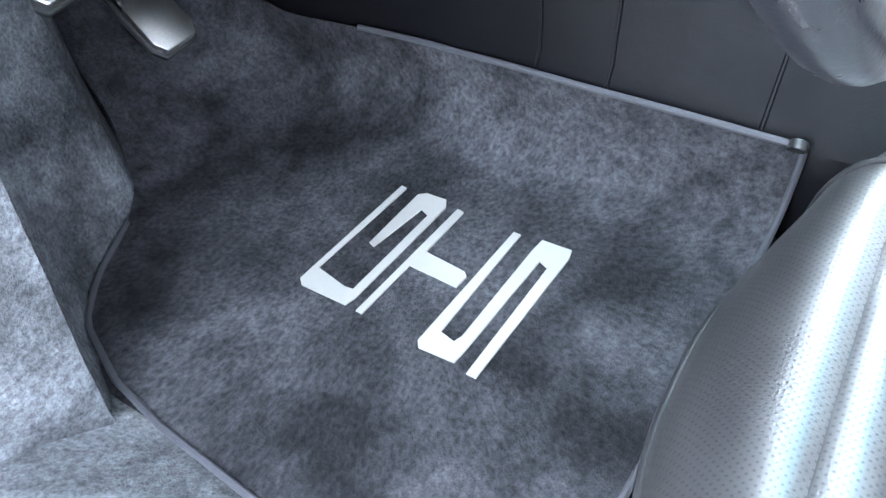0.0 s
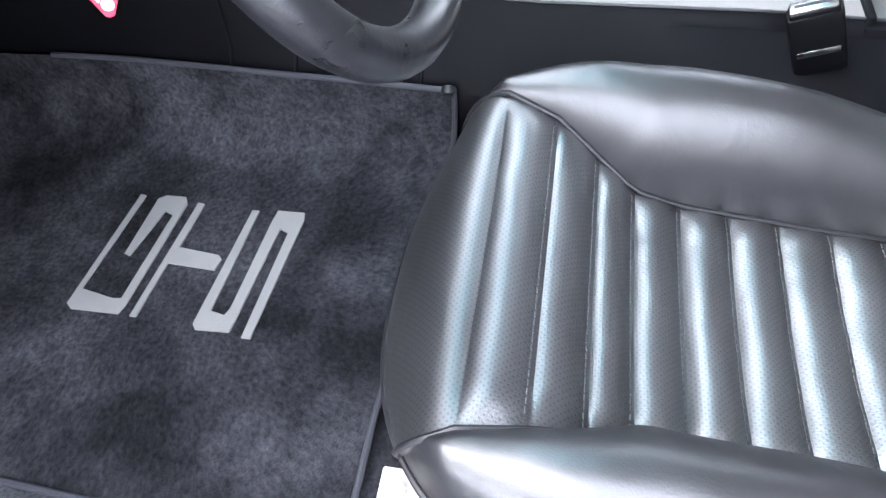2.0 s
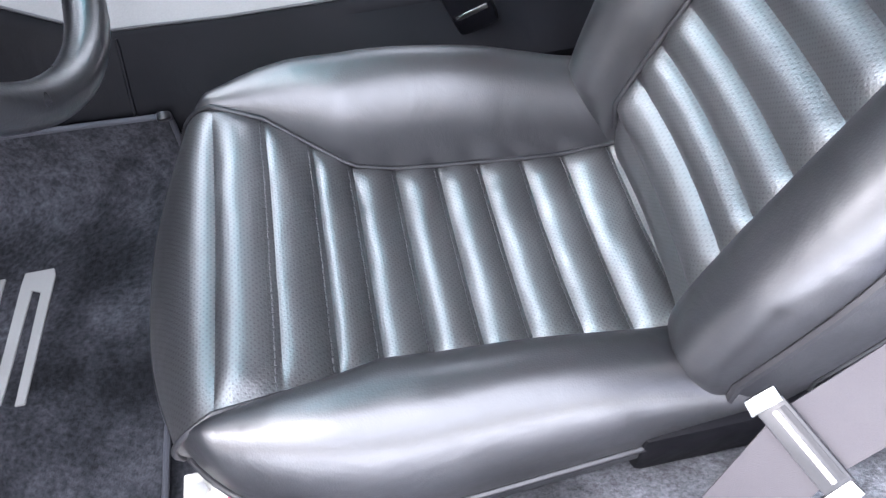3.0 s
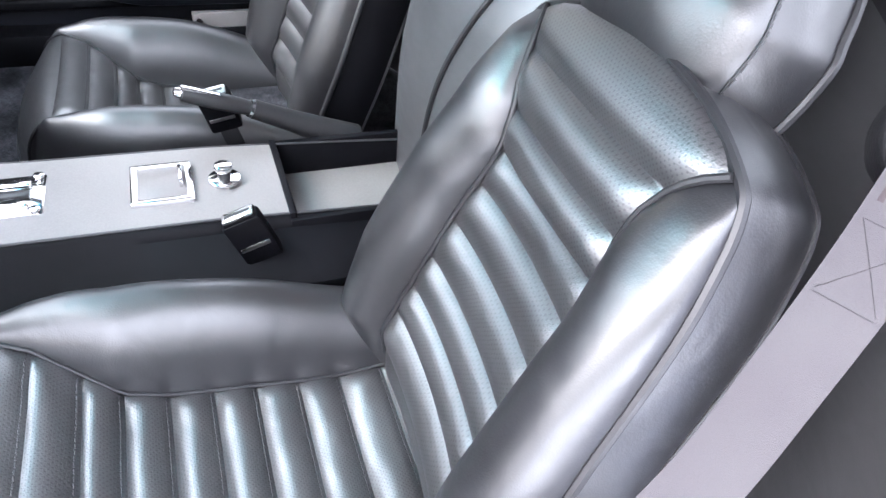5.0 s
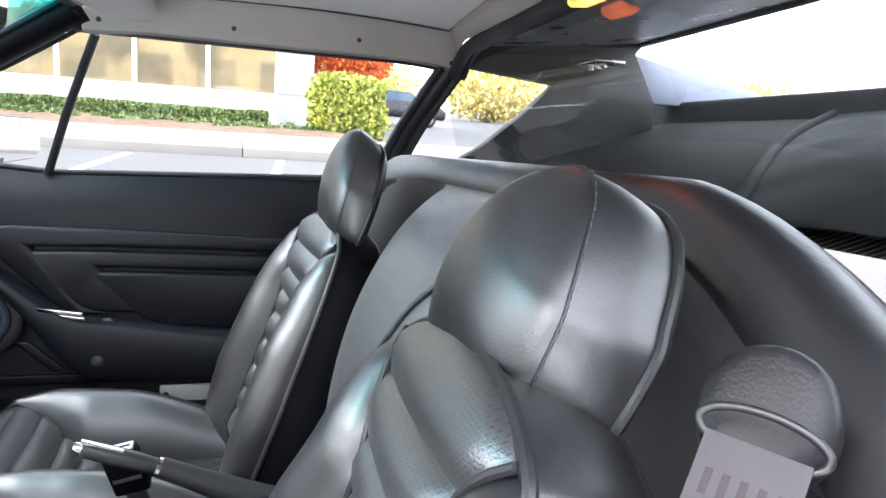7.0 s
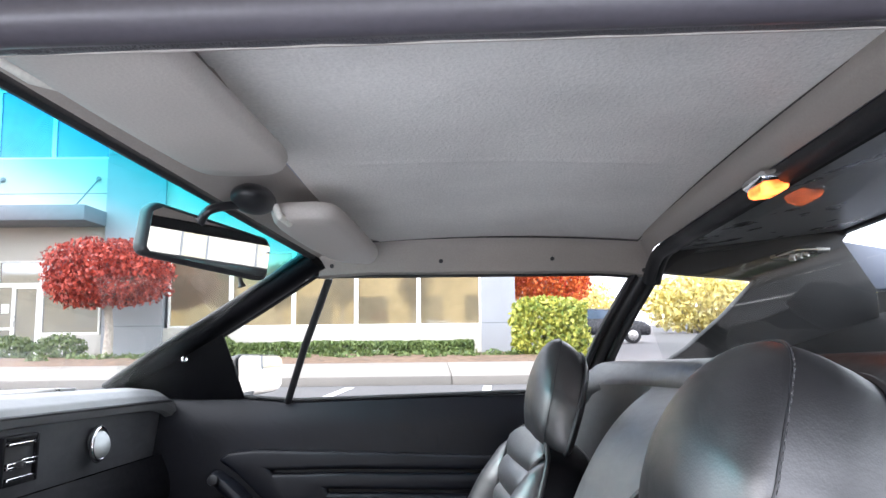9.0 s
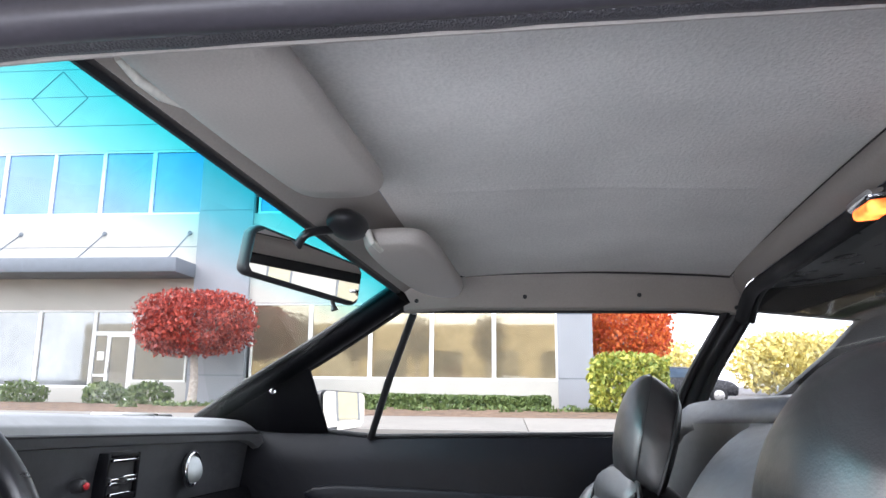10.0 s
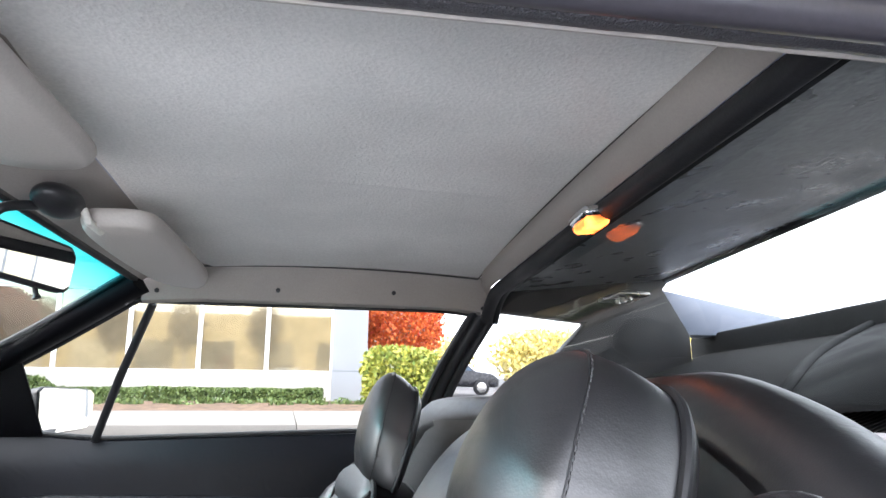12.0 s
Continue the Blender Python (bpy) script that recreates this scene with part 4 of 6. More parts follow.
# ---- driver's seat belt ----
def strap(pts, width, across, thick=0.0012):
    """Webbing along pts; across gives the width's direction at each point."""
    p = spline(pts, 6)
    n, rings = len(p), []
    ac = spline(across, 6)
    for i, q in enumerate(p):
        t = (p[min(i + 1, n - 1)] - p[max(i - 1, 0)]).normalized()
        a = (ac[i] - t * ac[i].dot(t)).normalized()
        m = t.cross(a).normalized()
        rings.append([q + a * width * sa + m * thick * sm for sa, sm in ((-1, -1), (0, -1), (1, -1), (1, 1), (0, 1), (-1, 1))])
    return loft(rings)


belt = thing("seat_belt", "grey seat belt hanging from its pillar guide beside the driver's seat", "seat belt", (-0.56, -0.3, 0.5))
GUIDE = Vector((-0.534, -0.333, 0.640))
FACE = Vector((-0.42, 0.42, 0.80))
BELT = [GUIDE, Vector((-0.549, -0.303, 0.592)), Vector((-0.563, -0.268, 0.535)), Vector((-0.577, -0.228, 0.472)), Vector((-0.592, -0.165, 0.415)), Vector((-0.603, -0.108, 0.366))]


def across(pts):
    """The width's direction, so that the webbing lies flat to the seat's edge."""
    out = []
    for i in range(len(pts)):
        t = (Vector(pts[min(i + 1, len(pts) - 1)]) - Vector(pts[max(i - 1, 0)])).normalized()
        out.append(t.cross(FACE).normalized())
    return out


part("webbing", strap(BELT, 0.0200, across(BELT)), WEBBING, belt)
LOW = [Vector((-0.603, -0.108, 0.366)), Vector((-0.612, -0.092, 0.33)), Vector((-0.618, -0.080, 0.27)), Vector((-0.618, -0.080, 0.215))]
part("lower_webbing", strap(LOW, 0.0195, across(LOW)), WEBBING, belt)
tdir = (BELT[-1] - BELT[-2]).normalized()
tac = tdir.cross(FACE).normalized()
tnm = tac.cross(tdir).normalized()
TC = BELT[-1] + tnm * 0.004 * (1 if tnm.dot(FACE) > 0 else -1)
tongue = part("tongue_plate", prism([(-0.030, -0.004), (-0.026, -0.008), (0.026, -0.008), (0.030, -0.004), (0.030, 0.006), (0.024, 0.009), (-0.024, 0.009), (-0.030, 0.006)], 0.003, lambda a, b, c: TC + tac * a + tdir * b + tnm * (c - 0.0015), 0.001), PLASTIC, belt, "black tongue plate with bright ends")
part("slot", prism([(-0.022, -0.006), (0.022, -0.006), (0.022, -0.003), (-0.022, -0.003)], 0.0044, lambda a, b, c: TC + tac * a + tdir * b + tnm * (c - 0.0022)), RUBBER, tongue)
part("slot_insert", prism([(-0.022, -0.001), (0.022, -0.001), (0.022, 0.002), (-0.022, 0.002)], 0.005, lambda a, b, c: TC + tac * a + tdir * b + tnm * (c - 0.0025), 0.0008), CREAM, tongue)
for e in (-1, 1):
    part("tongue_end", prism([(e * 0.024, -0.007), (e * 0.033, -0.008), (e * 0.034, 0.010), (e * 0.025, 0.012)], 0.0044, lambda a, b, c: TC + tac * a + tdir * b + tnm * (c - 0.0022), 0.0008), GUNMETAL, tongue, "bright metal end")
gt = (BELT[1] - BELT[0]).normalized()
ga = gt.cross(FACE).normalized()
gn = ga.cross(gt).normalized()
part("guide_loop", tube([GUIDE + ga * 0.0245 * math.cos(a) - gt * (0.009 * math.sin(a) + 0.004) + gn * 0.003 * math.sin(a) for a in (2 * math.pi * k / 56 for k in range(56))], 0.0019, 10, closed=True), PLASTIC, belt, "black coated guide loop")
cap_c = Vector((-0.513, -0.356, 0.644))
gf = gn if gn.dot(FACE) > 0 else -gn
SHIELD = [(-0.031, -0.006), (-0.029, 0.012), (-0.020, 0.028), (0.0, 0.035), (0.020, 0.028), (0.030, 0.012), (0.031, -0.010), (0.020, -0.030), (0.006, -0.036), (-0.012, -0.031), (-0.025, -0.020)]
part("guide_cover", prism([(a, b) for a, b in SHIELD], 0.034, lambda a, b, c: cap_c + ga * a * (1 - 7 * max(0, c - 0.017)) - gt * b * (1 - 7 * max(0, c - 0.017)) + gf * (c - 0.022), 0.0085, 4), COVER, belt, "rounded leather-grain guide cover")
for k in range(5):
    bm = box((-0.0017, -0.0055, -0.0015), (0.0017, 0.0055, 0.0015), 0.0005)
    bm.transform(Matrix.Translation(GUIDE + gt * 0.020 + ga * (-0.0135 + 0.00675 * k)) @ Matrix((ga, gt, gn)).transposed().to_4x4())
    part("bar_tack", bm, TACK, belt)
on_belt = spline(BELT, 6)
for c0, c1, w0, w1 in ((0.036, 0.078, 0.016, -0.016), (0.036, 0.078, -0.016, 0.016), (0.036, 0.036, -0.016, 0.016), (0.080, 0.080, -0.016, 0.016)):
    line = []
    for k in range(9):
        d, w = c0 + (c1 - c0) * k / 8, w0 + (w1 - w0) * k / 8
        j = min(on_belt, key=lambda q: abs((q - GUIDE).length - d))
        line.append(j + gt * (d - (j - GUIDE).length) + ga * w + gf * 0.0013)
    part("stitch_line", tube(line, 0.00028, 5), TAUPE_THREAD, belt)

# ---- passenger's belt guide, behind the seat's shoulder ----
belt2 = thing("seat_belt", "black seat belt hanging from a chrome guide behind the passenger seat", "seat belt", (0.565, -0.43, 0.6))
G2 = Vector((0.562, -0.428, 0.668))
knob = bmesh.new()
bmesh.ops.create_uvsphere(knob, u_segments=24, v_segments=12, radius=1)
for v in knob.verts:
    v.co = G2 + Vector((0.012 * v.co.x, 0.018 * v.co.y, 0.024 * v.co.z))
part("guide_cover", knob, STEEL, belt2, "grey metal guide cover")
part("guide_loop", tube([G2 + Vector((-0.006, 0.020 * math.cos(a) + 0.004, 0.010 * math.sin(a) - 0.026)) for a in (2 * math.pi * k / 24 for k in range(24))], 0.0028, 8, closed=True), CHROME, belt2, "chrome guide loop")
part("webbing", strap([G2 + Vector((-0.004, 0.006, -0.026)), Vector((0.556, -0.405, 0.58)), Vector((0.552, -0.375, 0.46)), Vector((0.56, -0.34, 0.30))], 0.018, [Vector((0.1, 0.95, 0.2))] * 4), WEBBING_DARK, belt2)

# ---- passenger door ----
door = thing("passenger_door", "black vinyl passenger door with moulded ribs and armrest, closed", "car door", (0.70, 0.0, 0.25))


def sill_z(y):
    return curve(y, [(-0.45, 0.672), (-0.30, 0.670), (0.17, 0.658), (0.53, 0.690)])


def door_x(y, z):
    return 0.70 + (0.012 if (y - 0.290) ** 2 + (z - 0.392) ** 2 < 0.066 ** 2 else 0) - 0.012 * max(0, (0.45 - z) / 0.25) ** 2 + 0.02 * max(0, (z - 0.60) / 0.07) ** 2


def door_skin(u, v):
    y = 0.60 - 1.08 * u
    zt = sill_z(y)
    if v < 0.9:
        z = 0.18 + (zt - 0.18) * v / 0.9
        x = door_x(y, z) + 0.006 * noise.noise(Vector((y * 4, z * 4, 1))) * 0.3
    else:
        t = (v - 0.9) / 0.1
        z = zt + 0.004 * math.sin(t * math.pi)
        x = door_x(y, zt) + 0.045 * t
    return (x, y, z)


part("door_panel", sheet(door_skin, 60, 40), DOOR_HIDE, door)


def on_door(a, b, c):
    return Vector((door_x(a, b) - c, a, b))


def raised(poly, h, bev):
    return prism(poly, h, lambda a, b, c: on_door(a, b, c - 0.004), bev, 3)


RIBS = [
    [(0.312, 0.548), (0.290, 0.562), (0.239, 0.567), (0.07, 0.562), (-0.25, 0.549), (-0.42, 0.541), (-0.42, 0.518), (-0.25, 0.521), (0.07, 0.527), (0.205, 0.526), (0.190, 0.512), (0.118, 0.412), (0.06, 0.398), (0.13, 0.396), (0.160, 0.412), (0.272, 0.520)],
    [(0.232, 0.513), (0.220, 0.519), (0.07, 0.520), (-0.25, 0.514), (-0.42, 0.510), (-0.42, 0.478), (-0.25, 0.481), (0.09, 0.488), (0.080, 0.474), (0.018, 0.398), (0.10, 0.402), (0.135, 0.420)],
    [(0.112, 0.476), (0.100, 0.481), (-0.03, 0.479), (-0.23, 0.473), (-0.42, 0.468), (-0.42, 0.36), (-0.02, 0.372), (0.012, 0.388)],
]
for poly in RIBS:
    part("padded_rib", raised(poly, 0.018, 0.0075), DOOR_HIDE, door)
for y0 in (0.222, 0.180):
    part("lower_rib", raised([(y0 + 0.014, 0.345), (y0 - 0.050, 0.285), (y0 - 0.078, 0.285), (y0 - 0.012, 0.345)], 0.010, 0.004), DOOR_HIDE, door)
part("front_rib", raised([(0.60, 0.452), (0.37, 0.452), (0.37, 0.425), (0.60, 0.425)], 0.010, 0.004), HIDE_DULL, door)
part("map_pocket_rail", raised([(0.60, 0.280), (-0.42, 0.283), (-0.42, 0.262), (0.60, 0.262)], 0.014, 0.005), HIDE_DULL, door)
# armrest: a narrow slanting pull that widens into an upright padded face
ARM = [(0.322, 0.522, 0.508, 0.030), (0.305, 0.524, 0.494, 0.042), (0.266, 0.497, 0.458, 0.050), (0.237, 0.470, 0.430, 0.053), (0.205, 0.444, 0.392, 0.055), (0.172, 0.420, 0.345, 0.056), (0.145, 0.406, 0.312, 0.057), (0.115, 0.396, 0.288, 0.057), (0.070, 0.390, 0.277, 0.057), (0.02, 0.384, 0.274, 0.057), (-0.086, 0.368, 0.273, 0.057), (-0.164, 0.361, 0.273, 0.057), (-0.30, 0.352, 0.273, 0.056), (-0.41, 0.346, 0.273, 0.054)]


def arm_ring(y, zt, zb, h):
    r = min(0.016, (zt - zb) * 0.38)
    prof = [(-0.004, zt), (h * 0.45, zt + 0.003), (h - r, zt), (h - r * 0.3, zt - r * 0.3), (h, zt - r), (h, zb + r), (h - r * 0.3, zb + r * 0.3), (h - r, zb), (-0.004, zb)]
    return [Vector((0.70 - c, y, z)) for c, z in prof]


arm_rows = [spline([Vector(a[:3]) for a in ARM], 5), spline([Vector((a[0], a[3], 0)) for a in ARM], 5)]
armrest = part("armrest", loft([arm_ring(p.x, p.y, p.z, q.y) for p, q in zip(*arm_rows)]), DOOR_HIDE, door, "padded vinyl armrest and pull")
for c in ((0.645, 0.086, 0.318), (0.652, 0.308, 0.514)):
    part("armrest_screw_cover", disc(c, (-1, 0, 0), 0.011, 0.010, 24, 0.003), PLASTIC, armrest)
handle = part("door_handle", prism([(0.188, 0.421), (0.110, 0.411), (0.110, 0.403), (0.185, 0.413)], 0.010, lambda a, b, c: Vector((0.655 - c, a, b)), 0.002), CHROME, door, "chrome door release")
part("handle_plate", prism([(0.183, 0.410), (0.108, 0.400), (0.108, 0.394), (0.179, 0.403)], 0.006, lambda a, b, c: Vector((0.657 - c, a, b)), 0.001), CHROME, handle)
part("lock_knob", disc((0.668, 0.072, 0.384), (-1, 0, 0), 0.013, 0.014, 24, 0.003), PLASTIC, door)
spk = part("speaker", loft([[Vector((x, 0.290 + r * math.cos(a), 0.392 + r * math.sin(a))) for a in (2 * math.pi * k / 48 for k in range(48))] for x, r in ((0.695, 0.074), (0.684, 0.072), (0.680, 0.066), (0.681, 0.056), (0.686, 0.052))], cap=False), PLASTIC, door, "round door speaker with grey-blue cone")
part("cone", loft([[Vector((x, 0.290 + r * math.cos(a), 0.392 + r * math.sin(a))) for a in (2 * math.pi * k / 40 for k in range(40))] for x, r in ((0.684, 0.053), (0.687, 0.046), (0.697, 0.026), (0.699, 0.010))], cap=False), BLUE_CONE, spk)
part("surround", torus((0.684, 0.290, 0.392), (-1, 0, 0), 0.050, 0.004, 40, 8), RUBBER, spk)
part("cone_ring", torus((0.691, 0.290, 0.392), (-1, 0, 0), 0.034, 0.002, 40, 6), RUBBER, spk)
part("dust_cap", disc((0.690, 0.290, 0.392), (-1, 0, 0), 0.011, 0.010, 24, 0.004), CHROME, spk)
part("window_seal", tube([(0.722, y, sill_z(y) + 0.006) for y in [0.36 - 0.80 * k / 20 for k in range(21)]], 0.005, 8), RUBBER, door)
part("quarter_light_bar", tube([(0.708, 0.176, 0.660), (0.640, 0.130, 0.775), (0.565, 0.072, 0.902)], 0.0085, 10, flat=0.7), PLASTIC, door, "black quarter light divider")
part("sail_corner", prism([(0.52, 0.684), (0.36, 0.665), (0.268, 0.668), (0.273, 0.690), (0.290, 0.766), (0.298, 0.800), (0.35, 0.790), (0.42, 0.752)], 0.014, lambda a, b, c: Vector((0.722 - (b - 0.66) * 0.55 + c * 0.5, a, b)), 0.003), HIDE_DULL, door, "black mirror corner trim")
part("door_glass", sheet(lambda u, v: (0.724 - 0.175 * v, 0.52 - 0.98 * u, 0.655 + 0.255 * v), 2, 2), GLASS, door).visible_shadow = False

# sill guard below the door
solo("sill_passenger", box((0.64, -0.45, 0.17), (0.72, 0.60, 0.235), 0.01), HIDE_DULL, "black covered passenger door sill", "sill", (0.68, 0, 0.18), kind="structure")

anchor = thing("belt_anchor_plate", "grey steel seat belt bracket on the passenger sill", "bracket", (0.67, -0.06, 0.21))
part("plate", box((0.645, -0.14, 0.205), (0.660, -0.022, 0.262), 0.002), SATIN, anchor)
part("bolt", disc((0.643, -0.034, 0.248), (-1, 0, 0), 0.006, 0.008, 6), STEEL, anchor)

# ---- exterior mirror ----
om = thing("side_mirror", "black door mirror with bright rectangular glass outside the passenger window", "side mirror", (0.80, 0.30, 0.66))


def mplace(a, b, c):
    f = Vector((-0.48, -0.87, 0.020)).normalized()
    r = Vector((0, 0, 1)).cross(f).normalized()
    u = f.cross(r)
    return Vector((0.835, 0.262, 0.716)) + r * a + u * b - f * c


MO = [(-0.072, -0.030), (-0.056, -0.046), (0.052, -0.034), (0.066, -0.020), (0.066, 0.036), (0.056, 0.044), (-0.066, 0.044), (-0.076, 0.036)]
part("housing", prism(MO, 0.05, lambda a, b, c: mplace(a * 1.07 * (1 - c * 2.5), b * 1.09 * (1 - c * 2.5), c + 0.003), 0.006), PLASTIC, om)
part("mirror_glass", prism(MO, 0.003, lambda a, b, c: mplace(a, b, c - 0.0005)), MIRROR, om, "mirror glass")
part("mirror_stalk", tube([(0.735, 0.31, 0.672), (0.79, 0.295, 0.668), (0.82, 0.285, 0.68)], 0.014, 10), PLASTIC, om)

# ---- windscreen, pillars, roof ----
SHIFT[0] = ROOF_SHIFT


def header(x):
    return 0.142 - 0.102 * x


solo("window_1", sheet(lambda u, v: (-0.66 + 1.36 * u + (0.5 - u) * 0.30 * v, 0.62 - 0.10 * (2 * u - 1) ** 2 + (header(-0.5 + 1.0 * u) - 0.62 + 0.10 * (2 * u - 1) ** 2) * v, 0.672 + 0.262 * v), 24, 12), GLASS_BAND, "clear windscreen with a turquoise sun band along its top", "windscreen", (0, 0.3, 0.68), kind="structure").visible_shadow = False
solo("windscreen_seal", tube([(-0.50 + 1.0 * k / 20, header(-0.50 + 1.0 * k / 20) + 0.004, 0.931) for k in range(21)], 0.0065, 8), RUBBER, "black rubber seal at the top of the windscreen", "seal", (0, 0.12, 0.93), kind="structure")

pillar = thing("pillar_a_passenger", "black covered windscreen pillar with screws", "pillar", (0.65, 0.35, 0.7), kind="structure")
AP = [Vector((0.715, 0.545, 0.680)), Vector((0.665, 0.42, 0.752)), Vector((0.60, 0.25, 0.842)), Vector((0.515, 0.085, 0.930))]
part("cover", tube(spline(AP, 8), 0.030, 12, flat=0.75), HIDE_DULL, pillar)
part("glass_welt", tube([p + Vector((-0.030, 0.012, 0.010)) for p in spline(AP, 8)], 0.006, 8), RUBBER, pillar)
part("door_welt", tube([p + Vector((0.022, -0.018, -0.012)) for p in spline(AP, 8)], 0.007, 8), RUBBER, pillar)
for p in ((0.588, 0.358, 0.742), (0.534, 0.112, 0.896)):
    part("screw", disc(p, (-0.6, -0.7, 0.3), 0.006, 0.006, 16, 0.0015), CHROME, pillar)
pil2 = thing("pillar_a_driver", "black covered windscreen pillar beside the open door", "pillar", (-0.65, 0.35, 0.7), kind="structure")
AP2 = [Vector((-0.70, 0.60, 0.680)), Vector((-0.62, 0.45, 0.77)), Vector((-0.52, 0.27, 0.875)), Vector((-0.475, 0.195, 0.912))]
part("cover", tube(spline(AP2, 8), 0.028, 12, flat=0.75), HIDE_DULL, pil2)

# roof lining: one cloth, slightly crowned, with its cross seam
def front_y(x):
    return curve(x, [(-0.5, 0.052), (0.0, 0.049), (0.13, 0.043), (0.25, 0.036), (0.36, 0.024), (0.43, 0.008), (0.47, -0.012), (0.5, -0.035)])


def rear_y(x):
    return -0.506 - 0.060 * x


def lining(u, v):
    x = -0.475 + 0.975 * u
    y = front_y(x) + (rear_y(x) - front_y(x)) * v
    z = 0.968 + 0.016 * (1 - (2 * u - 1) ** 2) - 0.010 * (2 * v - 1) ** 2
    seam = math.exp(-((x - 0.06) / 0.004) ** 2) * 0.0025 if 0.12 < v < 0.86 else 0
    return (x, y, z - seam + 0.0015 * noise.noise(Vector((x * 6, y * 6, 0))))


solo("ceiling", sheet(lining, 150, 40), ROOF_CLOTH, "grey stretched headlining with one cross seam", "headlining", (0, -0.2, 0.96), kind="structure")
solo("roof_skin", sheet(lambda u, v: (-0.60 + 1.24 * u, 0.16 - 0.86 * v, 1.0 + 0.02 * (1 - (2 * u - 1) ** 2)), 8, 8), PAINT, "painted steel roof over the cabin", "roof", (0, -0.2, 1.0), kind="structure")

rail_p = thing("roof_rail_passenger", "beige vinyl roof rail over the passenger door", "roof rail", (0.51, -0.2, 0.93), kind="structure")


def railp(u, v):
    y = 0.085 - 0.645 * u
    prof = [(0.508, 0.972), (0.516, 0.955), (0.520, 0.925), (0.523, 0.903), (0.540, 0.899)]
    k = v * 4
    i = min(int(k), 3)
    a, b = Vector(prof[i]), Vector(prof[i + 1])
    q = a.lerp(b, k - i)
    drop = 0.012 * max(0, (u - 0.8) / 0.2) ** 2 + 0.006 * max(0, (0.15 - u) / 0.15)
    return (q.x, y, q.y - drop)


part("cover", sheet(railp, 40, 16), TAUPE, rail_p)
for y, z in ((-0.150, 0.923), (-0.366, 0.926), (-0.543, 0.902), (0.06, 0.915)):
    part("rail_screw", disc((0.5205, y, z), (-1, 0, 0), 0.0042, 0.004, 16, 0.001), PLASTIC, rail_p)
part("lip", tube([(0.542, 0.10 - 0.66 * k / 20, 0.898 - 0.012 * max(0, (k / 20 - 0.8) / 0.2) ** 2) for k in range(21)], 0.004, 8), RUBBER, rail_p)

part("top_joint", tube([(0.506, 0.02 - 0.55 * k / 20, 0.967 - 0.010 * (k / 10 - 1) ** 2) for k in range(21)], 0.0014, 6), RUBBER, rail_p, "dark joint along the headlining")

rail_d = thing("roof_rail_driver", "black padded roof rail with seals over the open driver's door", "roof rail", (-0.5, -0.1, 0.9), kind="structure")
yr = [0.34 - 1.0 * k / 40 for k in range(41)]


def dz(y):
    return -0.0078 - 0.030 * y - 0.22 * max(0.0, y - 0.06) ** 2


part("inner_trim", sheet(lambda u, v: (-0.478 - 0.022 * v, 0.34 - 1.0 * u, 0.968 - 0.088 * v + dz(0.34 - 1.0 * u)), 40, 6), CREAM, rail_d, "beige inner face")
part("trim_edge", tube([(-0.502, y, 0.876 + dz(y)) for y in yr], 0.0035, 8), CREAM, rail_d, "beige welt")
part("seal_roll", tube([(-0.517, y, 0.880 + dz(y)) for y in yr], [0.0125 + 0.0008 * noise.noise(Vector((0, y * 40, 0))) for y in yr], 14), RAIL_HIDE, rail_d, "crinkled leather-grain roll")
part("outer_seal", tube([(-0.545, y, 0.868 + dz(y)) for y in yr], 0.012, 14), RAIL_PAINT, rail_d, "rubber door seal")
part("gutter", sheet(lambda u, v: (-0.535 - 0.085 * v, 0.36 - 1.02 * u, 0.874 + 0.004 * v + dz(0.34 - 1.0 * u)), 30, 4), RAIL_PAINT, rail_d, "dark painted door opening")
for y in (0.215, -0.42):
    part("gutter_screw", disc((-0.58, y, 0.876 + dz(y)), (0, 0, -1), 0.007, 0.006, 16, 0.0015), CHROME, rail_d)

beam = thing("rear_roof_beam", "beige vinyl roll across the rear edge of the roof", "roof trim", (0, -0.5, 0.93), kind="structure")


BEAM = spline([(0.004, 0.992, 0), (0.007, 0.972, 0), (0.010, 0.962, 0), (0.010, 0.954, 0), (0.006, 0.946, 0), (0.0, 0.939, 0), (-0.007, 0.933, 0)], 4)


def beam_pt(u, v):
    x = -0.50 + 1.03 * u
    q = BEAM[min(int(v * (len(BEAM) - 1) + 0.5), len(BEAM) - 1)]
    k = max(0, (u - 0.9) / 0.1) ** 2
    return (x, rear_y(x) + q.x - 0.02 * k, q.y - 0.030 * k * (0.97 - q.y) / 0.05)


part("cover", sheet(beam_pt, 60, len(BEAM) - 1), TAUPE, beam)
part("rear_welt", tube([(-0.50 + 1.03 * u, rear_y(-0.50 + 1.03 * u) - 0.016, 0.923 - 0.040 * max(0, (u - 0.9) / 0.1) ** 2) for u in [k / 30 for k in range(31)]], 0.0125, 12), RUBBER, beam, "black rubber edge")
part("glass_seal", tube([(-0.50 + 1.03 * u, rear_y(-0.50 + 1.03 * u) - 0.033, 0.922 - 0.045 * max(0, (u - 0.9) / 0.1) ** 2) for u in [k / 30 for k in range(31)]], 0.006, 8), RUBBER, beam)

part("front_groove", tube([(-0.47 + 0.97 * k / 30, rear_y(-0.47 + 0.97 * k / 30) + 0.0075, 0.9565 + 0.016 * (1 - (2 * k / 30 - 1) ** 2)) for k in range(31)], 0.0010, 6), RUBBER, beam, "dark joint along the headlining")

